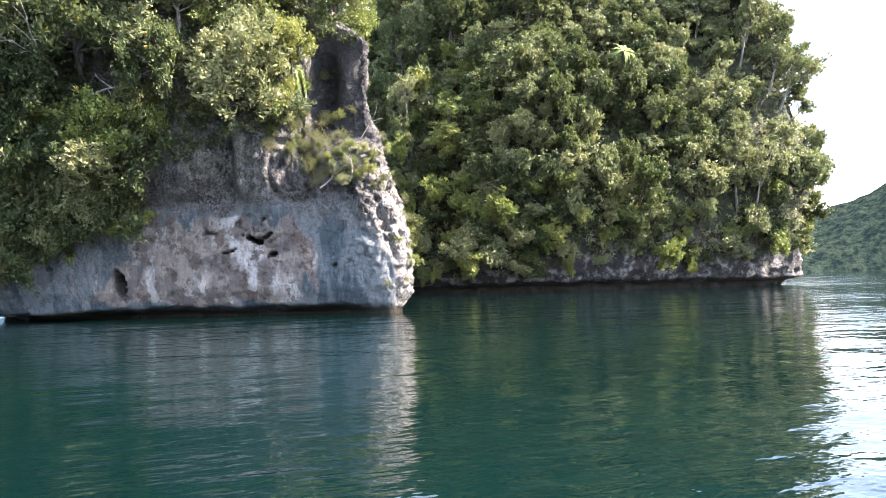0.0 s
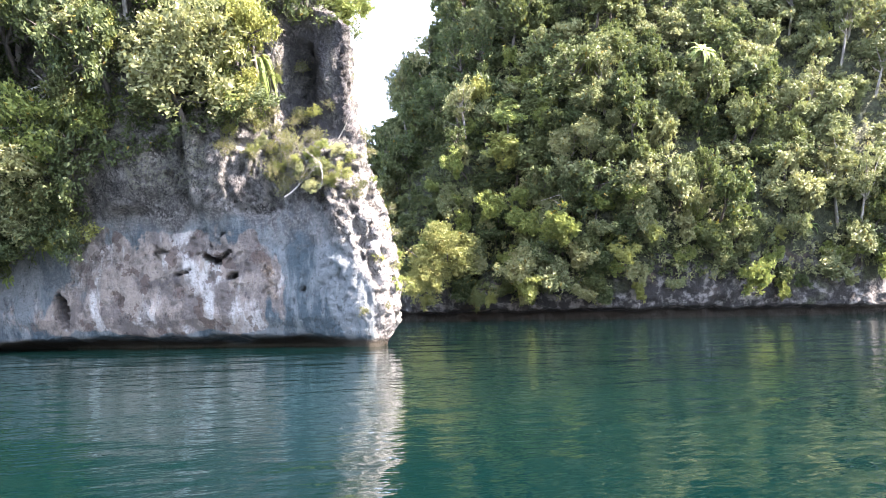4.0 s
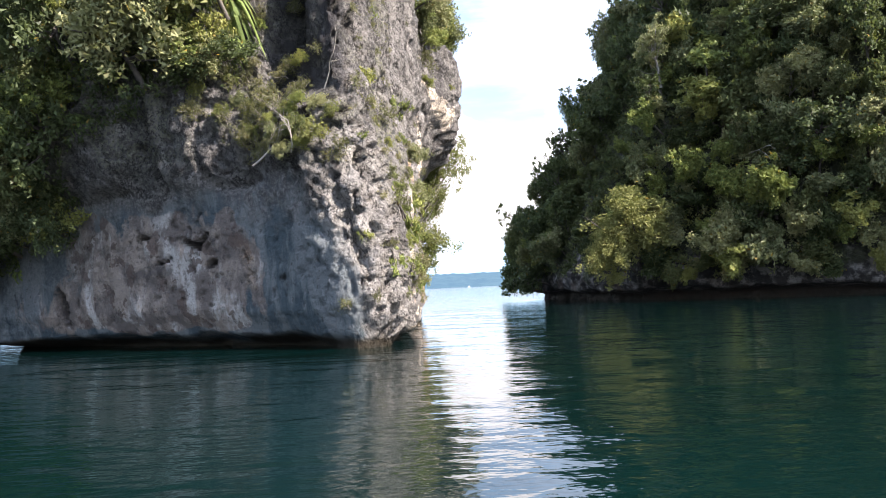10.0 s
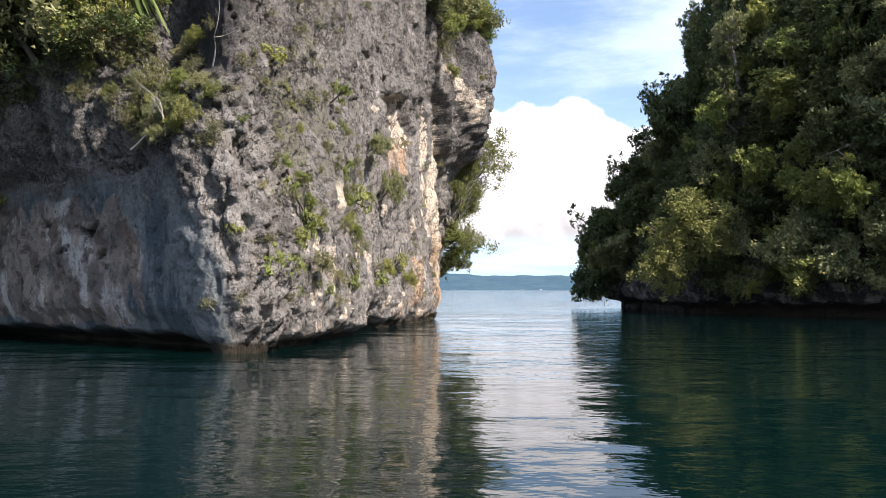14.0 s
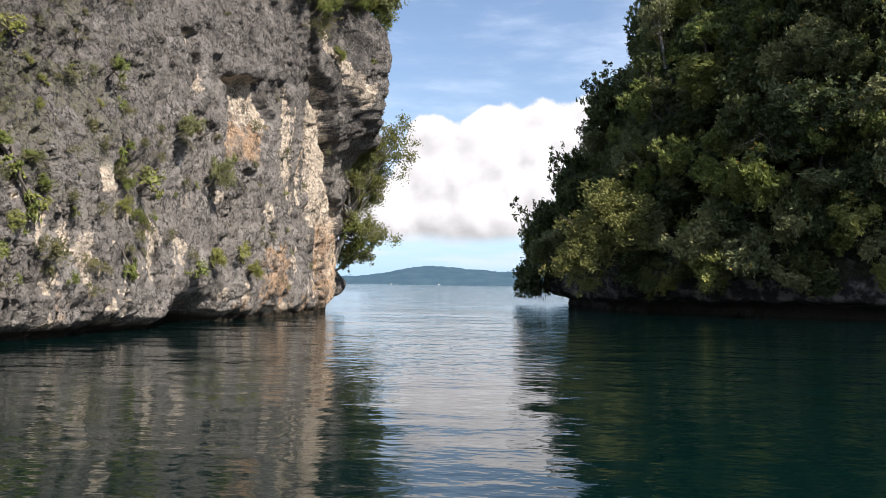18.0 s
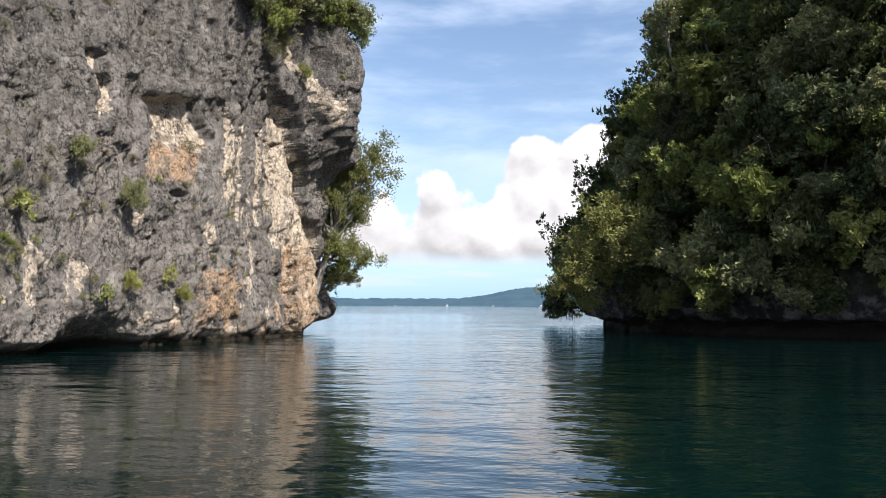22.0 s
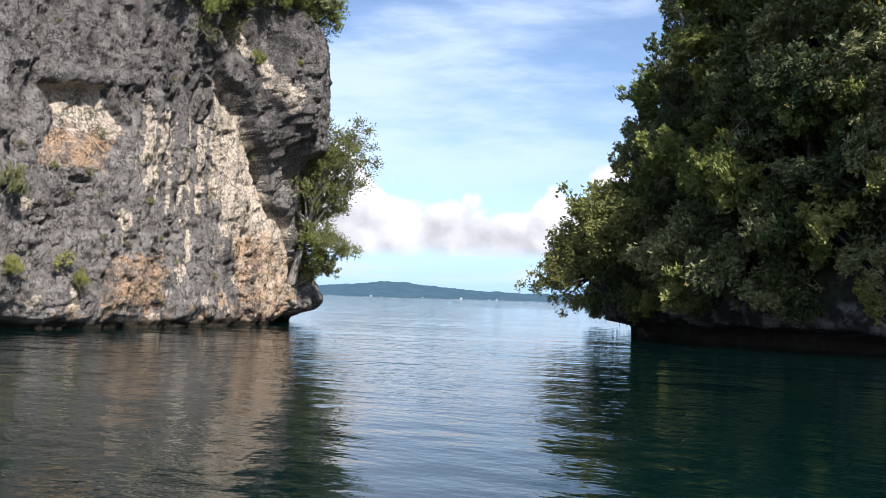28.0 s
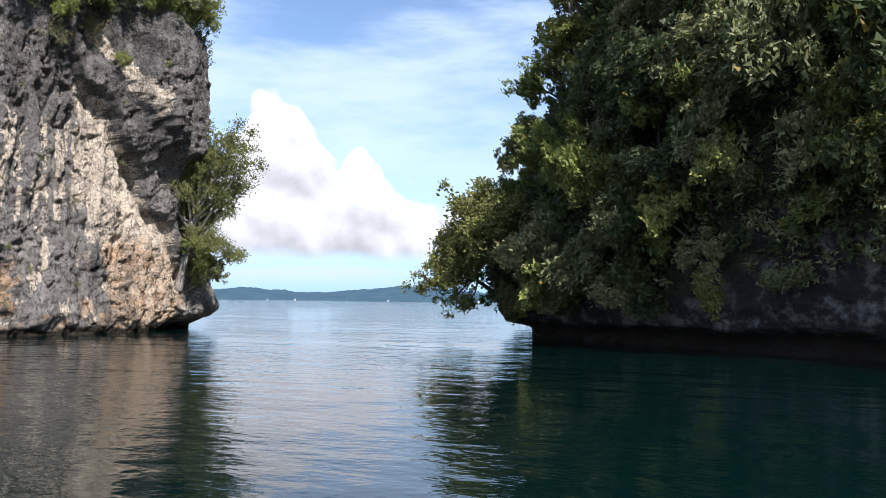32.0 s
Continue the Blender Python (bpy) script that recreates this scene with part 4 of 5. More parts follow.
KINDS = {
    "shrub": ("shrub", "dense green shrub rooted in the limestone", "shrub", 2.3, 1.25, 12, 11, 0.33, 18, 0.25, LEAF_OLIVE, BARK, 0.1, 1.7),
    "dark": ("bush", "dark green leafy bush clinging to the slope", "bush", 2.4, 1.35, 12, 11, 0.34, 18, 0.26, LEAF_DEEP, BARK, 0.1, 1.6),
    "bright": ("shrub", "yellow-green sunlit shrub with small leaves", "shrub", 2.1, 1.15, 12, 11, 0.3, 18, 0.23, LEAF_BRIGHT, BARK, 0.0, 1.7),
    "tree": ("tree", "slender tree with open crown of green leaf tufts", "tree", 5.2, 1.8, 16, 10, 0.34, 19, 0.27, LEAF_OLIVE, BARK_PALE, 0.1, 1.7),
    "dtree": ("tree", "dark green broadleaf tree on the steep slope", "tree", 4.8, 2.0, 16, 10, 0.36, 19, 0.28, LEAF_DEEP, BARK, 0.1, 1.6),
    "dry": ("twig_bush", "thin dry twiggy bush with few olive leaves", "bush", 1.3, 1.0, 26, 3, 0.26, 5, 0.2, LEAF_DRY, BARK_PALE, 0.0, 2.2),
    "near_shrub": ("cliff_shrub", "leafy green shrub overhanging the rock face", "shrub", 2.3, 1.3, 13, 13, 0.29, 18, 0.165, LEAF_OLIVE, BARK, 0.15, 1.7),
    "near_dark": ("bush", "dark green bush in the shade of the cliff", "bush", 2.4, 1.4, 13, 13, 0.3, 18, 0.17, LEAF_DEEP, BARK, 0.15, 1.7),
    "near_bright": ("cliff_shrub", "yellow-green shrub with sunlit leaves on the cliff", "shrub", 2.0, 1.25, 13, 12, 0.27, 18, 0.15, LEAF_BRIGHT, BARK, 0.05, 1.7),
    "near_gold": ("cliff_shrub", "sparse golden-green shrub on the ledge under the crag", "shrub", 2.0, 1.4, 14, 5, 0.4, 11, 0.27, LEAF_GOLD, BARK_PALE, 0.05, 1.8),
    "tuft": ("rock_plant", "small bright green plant growing from a crack", "plant", 0.55, 0.38, 5, 2, 0.16, 14, 0.13, LEAF_BRIGHT, BARK, 0.4, 2.4),
    "grey_tuft": ("rock_plant", "small grey-green plant hanging on the wall", "plant", 0.6, 0.42, 7, 2, 0.2, 12, 0.11, LEAF_DRY, BARK_PALE, 0.5, 2.6),
    "vine": ("rock_plant", "hanging bright green creeper on the cliff edge", "plant", 1.5, 0.3, 7, 2, 0.16, 16, 0.16, LEAF_BRIGHT, BARK, 0.6, 1.9),
    "cliff_tree": ("tree", "tall bushy tree leaning out from the cliff end", "tree", 10.6, 2.7, 44, 8, 0.62, 70, 0.2, LEAF_GOLD, BARK_PALE, 0.1, 2.2),
    "gold_bush": ("shrub", "large olive-yellow bush hanging over the water", "shrub", 4.4, 2.3, 26, 8, 0.46, 44, 0.21, LEAF_GOLD, BARK, 0.15, 1.7),
}


def basis_from(place, up, turn, size, even=False):
    """A pose that stands a plant along up, turned about it."""
    z = Vector(up).normalized()
    q = z.to_track_quat("Z", "Y").to_matrix().to_4x4()
    tall = 1.0 if even else 1.0 + 0.3 * math.sin(7.3 * turn + 3.1 * place[0])
    wide = 1.0 + 0.2 * math.sin(5.1 * turn + 2.3 * place[1])
    return Matrix.Translation(place) @ q @ Matrix.Rotation(turn, 4, "Z") @ Matrix.Diagonal((size * wide, size * (2 - wide) * 0.95, size * tall, 1))


class Nursery:
    """Plants of a few shapes, of which each one after the first is a copy."""

    def __init__(self):
        self.first, self.used = {}, set()

    def plant(self, kind, variant, place, up, turn, size, group=""):
        key = (kind, variant)
        m = basis_from(place, up, turn, size, kind in ("cliff_tree", "gold_bush"))
        if key not in self.first:
            if kind == "strap":
                self.first[key] = make_strap_plant(900 + variant, "screw pine with long drooping strap leaves", 70, 1.7, 0.8 + 0.25 * variant)
            else:
                self.first[key] = make_shrub(100 * sorted(KINDS).index(kind) + variant, KINDS[kind])
            ob = self.first[key]
        else:
            ob = copy_thing(self.first[key], Matrix())
        ob.matrix_basis = m
        if group:
            ob["group"] = group
        return ob


nursery = Nursery()


def faces_boat(p, o):
    """Whether the ground at p looks towards some stretch of the boat's line."""
    return any((bx - p[0]) * o[0] + (by - p[1]) * o[1] > -0.22 * math.hypot(bx - p[0], by - p[1]) for bx, by in ((-26, -12), (0, 0), (30, 16)))


def scatter(points, line, outward, levels, pick, count, seed, keep, reach=-0.15):
    """Plants on the surface rows of points; keep gives the chance and pick the kind, size and lift for a place."""
    rng = np.random.default_rng(seed)
    made, tries, taken = 0, 0, []
    m, n = points.shape[:2]
    while made < count and tries < count * 60:
        tries += 1
        zz, col = rng.uniform(levels[0], levels[-1]), rng.integers(n)
        row = int(np.searchsorted(levels, zz).clip(1, m - 2))
        p = points[row, col]
        if rng.random() > keep(p) or not faces_boat(p, outward[col]):
            continue
        kind, size, tilt = pick(p, rng)
        gap = 0.62 * size * (1.9 if "tree" in kind else 1.2 if kind != "dry" else 1.0)
        if any((p[0] - q[0]) ** 2 + (p[1] - q[1]) ** 2 + (p[2] - q[2]) ** 2 < max(gap, g) ** 2 for *q, g in taken):
            continue
        taken.append((*p, gap))
        o = np.array([outward[col, 0], outward[col, 1], 0.0])
        up = o * tilt + np.array([0, 0, 1.0]) + rng.normal(size=3) * 0.12
        nursery.plant(kind, int(rng.integers(4 if kind != "strap" else 3)), p + reach * o, up, rng.uniform(0, 6.28), size)
        made += 1
    return made


def islet_keep(p):
    x, y, z = p
    if y > 58.5 or x < -31 or y > 45 and x < -20:
        return 0.0
    if x < -13 and z > 2.0:
        return 1.0 if z > (8.2 + (x + 13.5) * 0.4 if x > -17.8 else 3.9 + (x + 17.8) * 0.35) else 0.0
    if x < -9.2 and z > 8.2:
        return 1.0 if z > 12.6 or x < -12 else 0.0
    if -8.5 < x and z > 17.0:
        return 0.9
    return 0.8 if z > 13.0 and y < 31 and x < -8 else 0.0


def islet_pick(p, rng):
    x, y, z = p
    r = rng.random()
    if x > -9:
        return ("near_bright" if r < 0.5 else "near_shrub"), rng.uniform(0.5, 0.9), 0.5
    big = 0.75 if x > -14 and z < 11 else 1.0
    # extra dark leaves put shade into the foliage of the left end
    if x < -15 and r < 0.42:
        return "near_dark", rng.uniform(0.8, 1.35), 0.9
    if r < 0.3:
        return "near_shrub", rng.uniform(0.8, 1.35) * big, 0.9
    if r < 0.54:
        return "near_bright", rng.uniform(0.8, 1.3) * big, 0.8
    if r < 0.74:
        return "near_dark", rng.uniform(0.8, 1.35) * big, 1.0
    if r < 0.88:
        return "tree", rng.uniform(0.6, 0.95) * big, 0.5
    return "strap", rng.uniform(0.8, 1.2) * big, 0.9


scatter(islet_p, islet_line, islet_out, islet_levels, islet_pick, 250, 5, islet_keep)


for k, place in enumerate(((-13.2, 23.9, 10.0), (-12.3, 23.4, 10.7), (-14.8, 24.6, 9.4), (-16.2, 25.6, 8.6), (-17.4, 26.2, 7.9), (-15.6, 25.0, 10.6), (-19.6, 27.5, 7.6), (-20.6, 28.2, 7.9))):
    nursery.plant("near_bright" if k % 3 != 2 else "near_shrub", k % 4, place, (-0.4, -0.7, 0.9), 1.1 * k, 0.95)

# dry brush over the smooth face and round the crag
def brush_keep(p):
    x, y, z = p
    if not -14.5 < x < -8.2 or y > 27 or x > -8.6 and y > 24.6:
        return 0.0
    if x < -12.4 and z > 8.0:
        return 0.8 if z < 14 else 0.0
    return 0.9 if max(5.6, 5.8 + 0.75 * (-11.3 - x)) < z < (7.9 - 0.5 * max(0, x + 9.4) if x > -9.9 else 11.5) else 0.0


def brush_pick(p, rng):
    r = rng.random()
    if p[2] > 8.0 and p[0] < -12.4:
        return ("near_bright" if r < 0.55 else "near_shrub"), rng.uniform(0.55, 0.95), 0.8
    if r < 0.8 or p[0] > -8.6:
        return "dry", rng.uniform(0.26, 0.46), 1.5
    if r < 0.92:
        return "near_bright", rng.uniform(0.2, 0.34), 1.3
    return "near_shrub", rng.uniform(0.2, 0.34), 1.3


scatter(islet_p, islet_line, islet_out, islet_levels, brush_pick, 64, 6, brush_keep)


def on_face(x, z):
    """The bay face's own point nearest to a place along it and a height."""
    cols = np.where((islet_line[:, 0] < -8) & (islet_line[:, 1] < 33))[0]
    q = islet_p[:, cols]
    k = np.unravel_index(np.argmin((q[..., 0] - x) ** 2 + (q[..., 2] - z) ** 2), q.shape[:2])
    return q[k], islet_out[cols[k[1]]]


# foliage that hangs low over the thin end
rng = np.random.default_rng(78)
for k in range(44):
    x = rng.uniform(-24.5, -18.3)
    q, o = on_face(x, 4.3 + 0.62 * (x + 18.7) + rng.uniform(-0.1, 3.2))
    nursery.plant(("near_dark", "near_shrub", "near_dark", "strap")[k % 4], k % 3, q - 0.1 * np.array([*o, 0]), (o[0], o[1], rng.uniform(0.1, 0.6)), 1.3 * k, rng.uniform(0.55, 0.95))

# twiggy brush between the foliage and the crag
rng = np.random.default_rng(79)
for k in range(34):
    x = rng.uniform(-13.6, -9.4)
    q, o = on_face(x, max(5.9, 6.1 + 0.7 * (-11.3 - x)) + rng.uniform(-0.2, 3.4))
    nursery.plant("dry" if k % 5 else "near_bright", k % 4, q - 0.05 * np.array([*o, 0]), (1.4 * o[0], 1.4 * o[1], 0.8), 1.3 * k, rng.uniform(0.26, 0.42) if k % 5 else rng.uniform(0.14, 0.22))

# yellowish clumps on the ledge under the crag
for k, (x, z, size) in enumerate(((-9.3, 6.2, 0.3), (-9.8, 6.6, 0.26), (-9.0, 6.9, 0.24), (-10.2, 7.3, 0.2), (-11.4, 6.6, 0.2), (-12.4, 7.3, 0.24), (-12.0, 8.4, 0.24), (-13.0, 8.0, 0.26), (-11.9, 10.4, 0.3))):
    q, o = on_face(x, z)
    nursery.plant("near_gold", k % 3, q - 0.05 * np.array([*o, 0]), (o[0], o[1], 0.9), 1.9 * k, size)


# small plants in the cracks of the channel wall
def crack_keep(p):
    x, y, z = p
    if x < -8.6 or y < 21.5 or y > 52 or z < 1.0:
        return 0.0
    return 1.0 if y < 30 else 0.45 if z < 8 and y < 44 else 0.12


def crack_pick(p, rng):
    return ("grey_tuft" if rng.random() < 0.74 else "tuft"), rng.uniform(0.3, 0.85), 1.3


scatter(islet_p, islet_line, islet_out, islet_levels, crack_pick, 170, 7, crack_keep)


def on_wall(y, z):
    """The wall's own point nearest to a distance along the channel and a height."""
    cols = np.where((islet_line[:, 0] > -8) & (islet_line[:, 1] > 21.6))[0]
    q = islet_p[:, cols]
    k = np.unravel_index(np.argmin((q[..., 1] - y) ** 2 + (q[..., 2] - z) ** 2), q.shape[:2])
    return q[k], islet_out[cols[k[1]]]


for kind, y, z, size in (("vine", 23.6, 5.6, 1.1), ("vine", 23.9, 4.9, 0.9), ("near_bright", 23.5, 5.2, 0.24), ("near_bright", 23.4, 3.1, 0.24), ("tuft", 22.6, 2.2, 1.0), ("vine", 22.3, 3.9, 0.8), ("tuft", 24.2, 3.6, 1.1), ("tuft", 24.8, 8.5, 1.5), ("tuft", 28.3, 8.1, 1.2), ("near_shrub", 32.4, 6.9, 0.42),
                         ("near_shrub", 35.8, 5.5, 0.45), ("tuft", 30.0, 4.7, 1.6), ("near_bright", 36.1, 2.4, 0.42), ("tuft", 34.5, 1.8, 1.7), ("near_bright", 39.0, 1.9, 0.34),
                         ("tuft", 38.4, 2.7, 1.5), ("near_shrub", 44.2, 16.4, 0.8), ("near_bright", 45.2, 15.6, 0.7), ("near_bright", 49.0, 14.2, 0.45), ("near_shrub", 48.6, 17.6, 0.9),
                         ("near_shrub", 46.4, 17.0, 1.0), ("near_bright", 50.2, 17.9, 0.9), ("near_shrub", 51.8, 18.1, 1.0), ("near_bright", 53.4, 17.6, 0.8), ("near_shrub", 43.0, 16.9, 0.9), ("dry", 45.0, 14.6, 0.8), ("dry", 47.4, 15.4, 0.8)):
    q, o = on_wall(y, z)
    nursery.plant(kind, 0 if kind == "vine" else int(10 * z) % 4, q - 0.05 * np.array([*o, 0]), (1.2 * o[0], 1.2 * o[1], 0.9) if kind != "vine" else (0.3 * o[0], 0.3 * o[1], -1.0), y, size)

# yellow-green growth down the corner
rng = np.random.default_rng(77)
for k in range(26):
    q, o = on_wall(rng.uniform(24.0, 30.0), rng.uniform(2.0, 8.0))
    nursery.plant(("near_bright", "dry", "grey_tuft", "vine")[k % 4], k % 3, q - 0.05 * np.array([*o, 0]), (o[0], o[1], 0.8) if k % 4 != 3 else (0.3 * o[0], 0.3 * o[1], -1.0), 1.7 * k, (0.2, 0.35, 1.0, 0.6)[k % 4] * rng.uniform(0.7, 1.2))

# the tree at the seaward end
nursery.plant("cliff_tree", 0, (-5.9, 55.6, 2.7), (0.3, 0.05, 1), 0.6, 0.86)
for kind, variant, y, z, up, turn, size in (("near_bright", 1, 56.0, 2.6, (0.9, 0.2, 0.8), 1.0, 0.85), ("near_bright", 2, 55.4, 3.8, (0.9, 0.0, 0.8), 2.0, 0.95), ("near_shrub", 0, 55.8, 5.2, (0.8, 0.2, 1), 3.0, 1.0),
                                            ("near_bright", 3, 55.6, 6.8, (0.8, 0.2, 1), 4.0, 1.0), ("tree", 1, 56.4, 2.2, (1.5, 0.4, 0.8), 2.2, 0.55), ("near_dark", 3, 54.8, 7.6, (0.9, 0.2, 0.7), 2.0, 0.75),
                                            ("near_dark", 1, 56.4, 8.6, (0.8, 0.3, 0.8), 5.0, 0.8)):
    q, o = on_wall(y, z)
    nursery.plant(kind, variant, q - 0.1 * np.array([*o, 0]), up, turn, size)


# ---- plants of the wooded island ----
def island_keep(p):
    x, y, z = p
    if x > 62:
        return 0.0
    if x > 24 and z < 4.6:
        return 0.0 if z < 1.6 else 0.45
    return 0.9 if 1.4 < z < 2.6 and x > 14 else 1.0 if z >= 2.6 else 0.0


def island_pick(p, rng):
    x, y, z = p
    r = rng.random()
    lean = 0.2 if x < 20 else 0.7
    # darker leaf kinds on this side paint its shade into the foliage
    shade_side = x < 25 + 0.25 * z
    if x < 16.5 and y < 75:
        return ("dark" if r < 0.75 or z < 8 else "dtree"), rng.uniform(0.35, 0.62), 0.15
    if shade_side and r < 0.32 and z > 5:
        return ("dark" if r < 0.2 else "dtree"), rng.uniform(0.8, 1.3) * (0.7 if x < 19 else 1.0), lean
    if 27 < x < 42 and z > 8.5 and r > 0.55:
        return ("dtree" if r < 0.78 else "dark"), rng.uniform(0.7, 1.15), 0.5
    if z < 2.7:
        return ("shrub" if r < 0.4 else "bright" if r < 0.55 else "dark"), rng.uniform(0.4, 0.75), 1.3
    if z < 6:
        return ("shrub" if r < 0.45 else "bright" if r < 0.65 else "dark"), rng.uniform(0.8, 1.35), 0.8
    if r < 0.4 or not shade_side and r < 0.5:
        return "shrub", rng.uniform(0.8, 1.5), lean
    if r < (0.6 if shade_side else 0.54):
        return "dark", rng.uniform(0.8, 1.5), lean
    if r < 0.7:
        return "bright", rng.uniform(0.6, 1.2), lean
    if r < (0.84 if shade_side else 0.92):
        return "tree", rng.uniform(0.6, 1.05), 0.3
    if r < 0.94:
        return "dtree", rng.uniform(0.6, 1.1), 0.3
    return "strap", rng.uniform(1.0, 1.7), 0.8


for kind, variant, place, up, size in (
        ("gold_bush", 0, (13.0, 61.6, 1.9), (-0.28, -0.26, 1), 1.35), ("dark", 2, (14.4, 60.8, 2.4), (-0.4, -0.8, 0.6), 1.0), ("gold_bush", 2, (12.6, 61.6, 2.2), (-0.8, -0.55, 0.6), 0.95),
        ("bright", 0, (18.0, 55.9, 2.8), (-0.6, -0.9, 0.5), 1.35), ("shrub", 1, (20.6, 54.8, 2.9), (-0.6, -0.8, 0.6), 1.1), ("bright", 2, (20.6, 54.3, 6.0), (-0.4, -0.7, 1), 1.4),
        ("bright", 3, (23.3, 53.2, 8.2), (-0.3, -0.6, 1), 1.2), ("bright", 1, (17.7, 59.2, 14.6), (-0.4, -0.5, 1), 1.5), ("bright", 0, (18.0, 58.8, 17.2), (-0.4, -0.6, 1), 1.3),
        ("strap", 2, (34.4, 47.3, 11.6), (-0.3, -0.9, 0.8), 1.9), ("strap", 1, (24.8, 55.2, 24.6), (-0.4, -0.6, 1), 2.0), ("strap", 0, (33.0, 49.8, 23.6), (-0.2, -0.8, 1), 1.8),
        ("bright", 2, (34.6, 47.9, 3.2), (-0.3, -1, 0.2), 1.25), ("bright", 3, (46, 44.6, 4.4), (0.1, -1, 0.6), 1.5),
        ("dtree", 0, (8.6, 85, 1.6), (-0.3, -0.1, 1), 1.15), ("dtree", 1, (9.6, 81.5, 2.4), (-0.3, -0.2, 1), 1.1), ("dtree", 2, (11.6, 76.5, 2.6), (-0.2, -0.2, 1), 0.9), ("dtree", 3, (10.6, 86, 3.5), (-0.3, 0, 1), 1.1),
        ("dark", 0, (8.2, 84, 1.6), (-1, -0.2, 0.3), 1.4), ("dark", 1, (9.3, 80, 1.6), (-0.8, -0.2, 0.4), 1.3), ("dtree", 1, (12.6, 84, 7.5), (-0.2, 0, 1), 1.0),
        ("dtree", 0, (13.2, 70, 6.2), (-0.3, -0.1, 1), 0.8), ("dtree", 2, (15.4, 64.0, 14.6), (-0.1, -0.1, 1), 0.7), ("tree", 1, (16.2, 64.0, 17.6), (-0.1, -0.1, 1), 0.7)):
    nursery.plant(kind, variant, place, up, 1.3 * variant + place[0], size)

scatter(island_p, island_line, island_out, island_levels, island_pick, 640, 9, island_keep)


def outlook_keep(p):
    return 1.0 if 12.5 < p[0] < 28 and 2.5 < p[2] < 26 and p[1] < 66 else 0.0


def outlook_pick(p, rng):
    return ("bright" if rng.random() < 0.5 else "shrub"), rng.uniform(0.6, 1.15), 1.4


scatter(island_p, island_line, island_out, island_levels, outlook_pick, 80, 12, outlook_keep, 0.7)


def ledge_keep(p):
    return 1.0 if 13 < p[0] < 25 and 1.5 < p[2] < 3.4 and p[1] < 66 else 0.0


def ledge_pick(p, rng):
    return ("dark", "shrub", "dark", "bright")[int(rng.integers(4))], rng.uniform(0.45, 0.8), 3.0


scatter(island_p, island_line, island_out, island_levels, ledge_pick, 40, 13, ledge_keep)


def undergrowth(name, label, points, outward, levels, mat, count, size, thick, seed, keep):
    """Loose leaves close over the ground between the larger plants."""
    rng = np.random.default_rng(seed)
    m, n = points.shape[:2]
    zz = rng.uniform(levels[0], levels[-1], count * 4)
    rows, cols = np.searchsorted(levels, zz).clip(1, m - 2), rng.integers(n, size=count * 4)
    p = points[rows, cols]
    ok = np.array([keep(q) > 0.3 and faces_boat(q, outward[c]) for q, c in zip(p, cols)])
    p, o = p[ok][:count], outward[cols[ok]][:count]
    o = np.concatenate([o, np.zeros((len(o), 1))], 1)
    lift = thick * (0.25 + smooth(0.35, 0.65, fbm(p * 0.9, 3, seed)))
    heart = p + o * (lift * rng.random(len(p)))[:, None]
    heart, o = np.repeat(heart, 18, 0), np.repeat(o, 18, 0)
    off = unit(rng.normal(size=heart.shape)) * rng.random((len(heart), 1)) ** 0.6 * size * 1.7
    p = heart + off
    along = unit(off / size + 0.5 * o + rng.normal(size=p.shape) * 0.6)
    across = unit(np.cross(along, unit(o + np.array([0, 0, 1.0]) + rng.normal(size=p.shape) * 0.5)))
    length = size * rng.uniform(0.6, 1.4, len(p))
    v, f = leaf_points(p, along, across, length, length * 0.55)
    ob = new(name, sheet_mesh(name, v, f, mat, (), False))
    tagged(ob, label, "undergrowth", kind="stuff")


undergrowth("undergrowth", "dark green leaves covering the island slope", island_p, island_out, island_levels, LEAF_DEEP, 8000, 0.25, 1.0, 17, lambda q: 1.0 if q[2] > (2.4 if q[0] < 24 else 3.6) and q[0] < 34 + 0.25 * q[2] else 0.0)
undergrowth("undergrowth", "olive leaves and creepers between the shrubs", island_p, island_out, island_levels, LEAF_OLIVE, 6000, 0.22, 1.1, 18, lambda q: 1.0 if q[2] > (1.8 if q[0] < 24 else 3.4) and 17 < q[0] < 62 else 0.0)
undergrowth("undergrowth", "leaves and creepers on the wooded islet side", islet_p, islet_out, islet_levels, LEAF_DEEP, 5000, 0.16, 0.9, 19, islet_keep)


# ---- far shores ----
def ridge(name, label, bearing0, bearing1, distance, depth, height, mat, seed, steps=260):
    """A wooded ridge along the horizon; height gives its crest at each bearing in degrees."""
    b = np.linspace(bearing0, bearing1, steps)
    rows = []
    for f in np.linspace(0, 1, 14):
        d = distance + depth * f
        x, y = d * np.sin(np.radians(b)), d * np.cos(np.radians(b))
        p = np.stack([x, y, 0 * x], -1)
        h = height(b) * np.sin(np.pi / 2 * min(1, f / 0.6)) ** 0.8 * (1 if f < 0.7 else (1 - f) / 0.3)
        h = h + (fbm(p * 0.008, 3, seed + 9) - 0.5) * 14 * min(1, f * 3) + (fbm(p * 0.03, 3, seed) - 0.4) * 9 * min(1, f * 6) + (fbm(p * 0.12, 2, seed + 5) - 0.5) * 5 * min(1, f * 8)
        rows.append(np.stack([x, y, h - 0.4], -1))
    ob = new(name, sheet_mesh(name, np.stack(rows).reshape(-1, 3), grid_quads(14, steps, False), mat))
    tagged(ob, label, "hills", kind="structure")


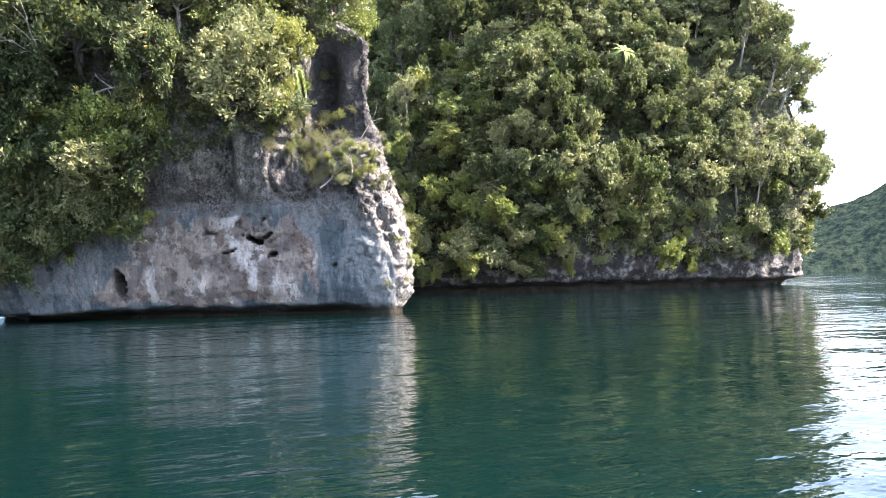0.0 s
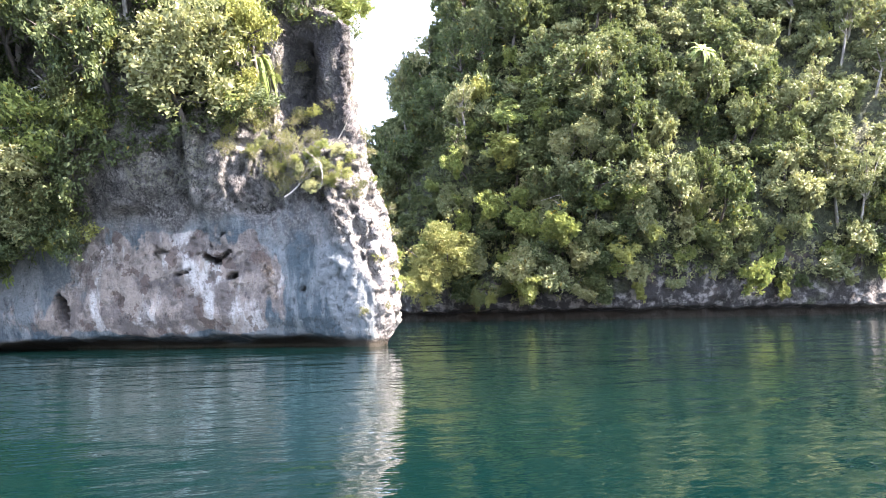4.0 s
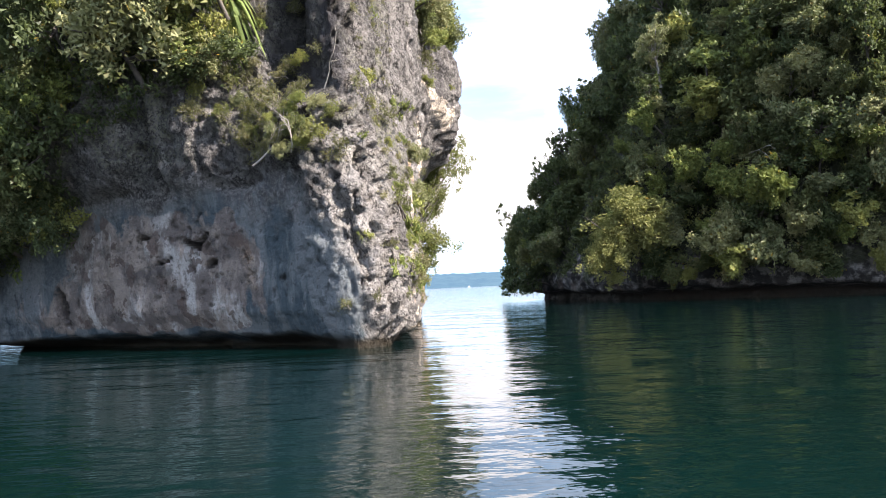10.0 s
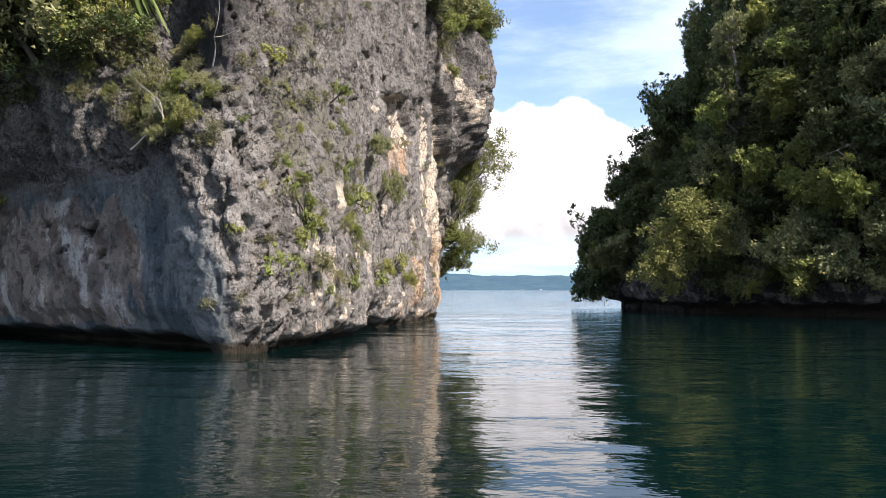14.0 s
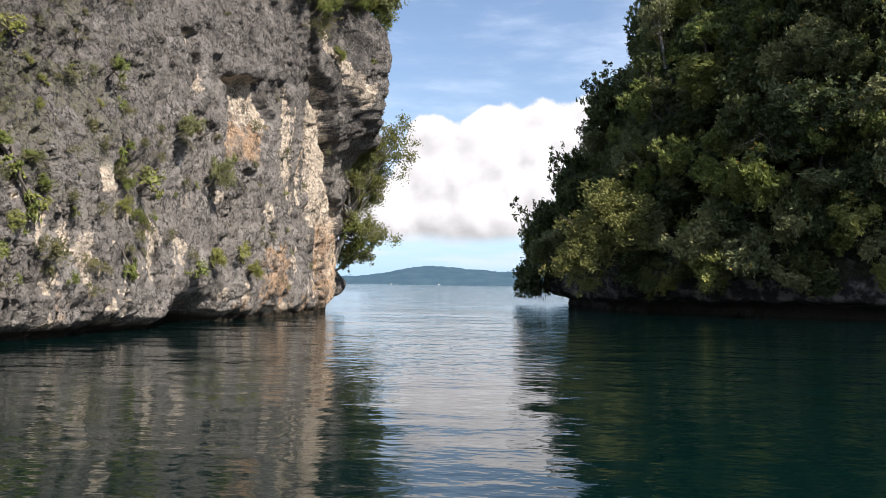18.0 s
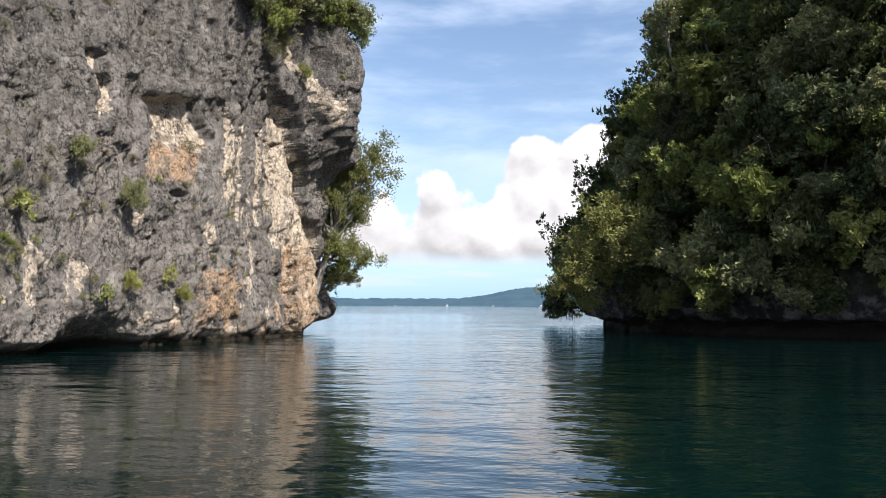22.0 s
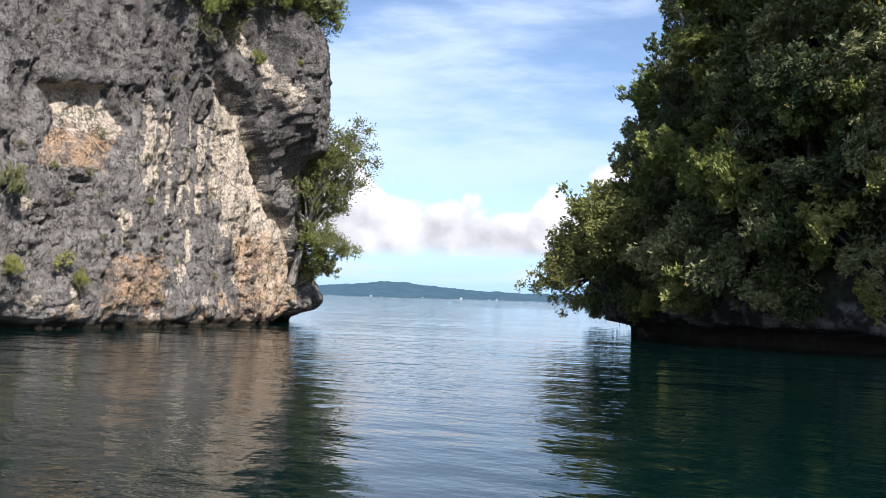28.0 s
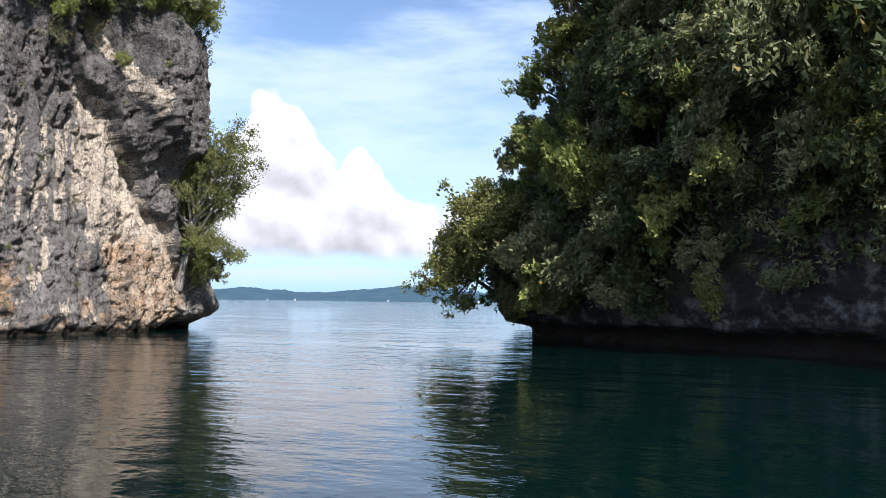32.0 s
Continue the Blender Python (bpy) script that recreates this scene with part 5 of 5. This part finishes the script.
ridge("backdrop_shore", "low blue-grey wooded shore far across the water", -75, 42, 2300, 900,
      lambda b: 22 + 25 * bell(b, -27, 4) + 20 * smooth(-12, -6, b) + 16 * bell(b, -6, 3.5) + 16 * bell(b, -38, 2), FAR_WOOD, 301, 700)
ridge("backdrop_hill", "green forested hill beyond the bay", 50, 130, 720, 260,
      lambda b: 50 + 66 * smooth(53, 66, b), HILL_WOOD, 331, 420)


# ---- bare wood, roots and small things ----
def branching(rng, start, way, length, radius, depth, bend=0.25):
    """A bare limb that forks; returns its tubes."""
    pts, d, p = [np.array(start, float)], unit(np.array(way, float)), np.array(start, float)
    for _ in range(4):
        d = unit(d + rng.normal(size=3) * bend * 0.5)
        p = p + d * length / 4
        pts.append(p)
    tubes = [tube(pts, np.linspace(radius, radius * 0.45, 5), 5)]
    if depth:
        for k in range(3):
            at = pts[2 + k % 3]
            tubes += branching(rng, at, unit(d + rng.normal(size=3) * 0.7), length * rng.uniform(0.45, 0.75), radius * 0.5, depth - 1, bend)
    return tubes


def dead_branch(seed, place, way, length, radius, depth=2, label="bleached bare branch sticking out of the bushes"):
    rng = np.random.default_rng(seed)
    tubes = branching(rng, (0, 0, 0), way, length, radius, depth)
    ob = new("dead_branch", join_tubes("dead_branch", tubes[:1], BARK_PALE))
    ob.location = place
    tagged(ob, label, "branch")
    for each in tubes[1:]:
        part("twig", join_tubes("twig", [each], BARK_PALE), ob)


dead_branch(1, (-11.4, 22.6, 5.6), (0.7, -0.3, 0.5), 1.3, 0.035)
dead_branch(2, (-10.2, 22.1, 5.9), (0.2, -0.5, 0.8), 1.0, 0.03)
dead_branch(3, (-9.2, 22.9, 8.0), (0.2, -0.3, 1.0), 1.2, 0.025, 1)
dead_branch(4, (-20.5, 26.8, 9.6), (0.9, -0.6, 0.1), 2.4, 0.06)
dead_branch(5, (-21.5, 26.5, 10.4), (-0.5, -0.7, 0.5), 2.0, 0.05)
dead_branch(6, (-20.0, 26.6, 10.6), (0.3, -0.8, -0.3), 1.7, 0.045)
dead_branch(7, (-15.5, 24.6, 9.3), (0.4, -0.6, 0.7), 1.6, 0.03)
dead_branch(10, (19.6, 56.0, 10.5), (0.4, -0.7, 0.2), 2.0, 0.04)
dead_branch(11, (28.5, 51.6, 13.5), (-0.6, -0.7, 0.3), 1.8, 0.04)


def bare_trunk(seed, place, height, radius, lean):
    """A tall pale trunk that stands clear of the bushes, with a few stubs."""
    rng = np.random.default_rng(seed)
    pts = [np.array([lean[0] * f + 0.12 * math.sin(5 * f + seed), lean[1] * f, height * f]) for f in np.linspace(0, 1, 6)]
    ob = new("bare_trunk")
    ob.location = place
    tagged(ob, "tall pale bare tree trunk among dark foliage", "tree trunk")
    part("bole", join_tubes("bole", [tube(pts, np.linspace(radius, radius * 0.6, 6), 7)], BARK_PALE), ob)
    for k in (3, 4, 5):
        part("limb", join_tubes("limb", branching(rng, pts[k], (rng.normal(), rng.normal() - 0.3, 0.6), 1.1, radius * 0.4, 1), BARK_PALE), ob)


bare_trunk(1, (-20.6, 27.3, 9.4), 6.0, 0.13, (0.2, -0.4))
bare_trunk(2, (-24.2, 28.6, 7.2), 6.5, 0.15, (0.3, -0.3))
bare_trunk(3, (-17.4, 26.4, 10.5), 5.5, 0.1, (-0.3, -0.3))


def hanging_roots(place, count, length, spread, seed):
    rng = np.random.default_rng(seed)
    ob = new("aerial_roots")
    ob.location = place
    tagged(ob, "dark aerial roots hanging from branches to the water", "roots")
    for k in range(count):
        x, y = rng.normal() * spread, rng.normal() * spread * 1.6
        n = length * rng.uniform(0.6, 1.0)
        pts = [(x, y, 0), (x + rng.normal() * 0.05, y, -n * 0.5), (x + rng.normal() * 0.08, y + rng.normal() * 0.08, -n)]
        part("root", join_tubes("root", [tube(pts, [0.03, 0.022, 0.012], 4)], BARK), ob)


hanging_roots((7.4, 84.0, 2.1), 16, 2.0, 0.7, 21)
hanging_roots((8.4, 80.0, 1.9), 12, 1.8, 0.6, 22)
hanging_roots((12.6, 66.0, 1.5), 8, 1.4, 0.5, 23)


def far_house(bearing, distance, size, seed):
    """A small pale house on the far shore."""
    rng = np.random.default_rng(seed)
    w, d, h = size * rng.uniform(0.8, 1.4), size * 0.7, size * rng.uniform(0.4, 0.7)
    bm = bmesh.new()
    bmesh.ops.create_cube(bm, size=1.0, matrix=Matrix.Translation((0, 0, h / 2)) @ Matrix.Diagonal((w, d, h, 1)))
    wall_me = bpy.data.meshes.new("wall")
    bm.to_mesh(wall_me)
    bm.free()
    wall_me.materials.append(HOUSE_WALL)
    v = [(-w * 0.56, -d * 0.6, h), (w * 0.56, -d * 0.6, h), (w * 0.56, d * 0.6, h), (-w * 0.56, d * 0.6, h), (-w * 0.5, 0, h * 1.5), (w * 0.5, 0, h * 1.5)]
    roof_me = bpy.data.meshes.new("roof")
    roof_me.from_pydata(v, [], [(0, 1, 5, 4), (2, 3, 4, 5), (0, 4, 3), (1, 2, 5), (3, 2, 1, 0)])
    roof_me.materials.append(HOUSE_ROOF)
    ob = new("house")
    b = radians(bearing)
    ob.location, ob.rotation_euler = (distance * math.sin(b), distance * math.cos(b), 0.0), (0, 0, -b + rng.uniform(-0.4, 0.4))
    tagged(ob, "small pale waterside house on the far shore", "house", group="houses on the far shore")
    part("wall", wall_me, ob)
    part("roof", roof_me, ob)


for k, bearing in enumerate((-40.2, -36.4, -34.6, -31.2, -28.4, -27.7, -24.9, -22.3, -20.4, -19.9, -16.1, -15.6, -12.1, -9, -5.8, 0.9, 2.1, 6.2)):
    far_house(bearing, 2285, 1.9 + 2.0 * ((k * 7) % 5) / 4, k)
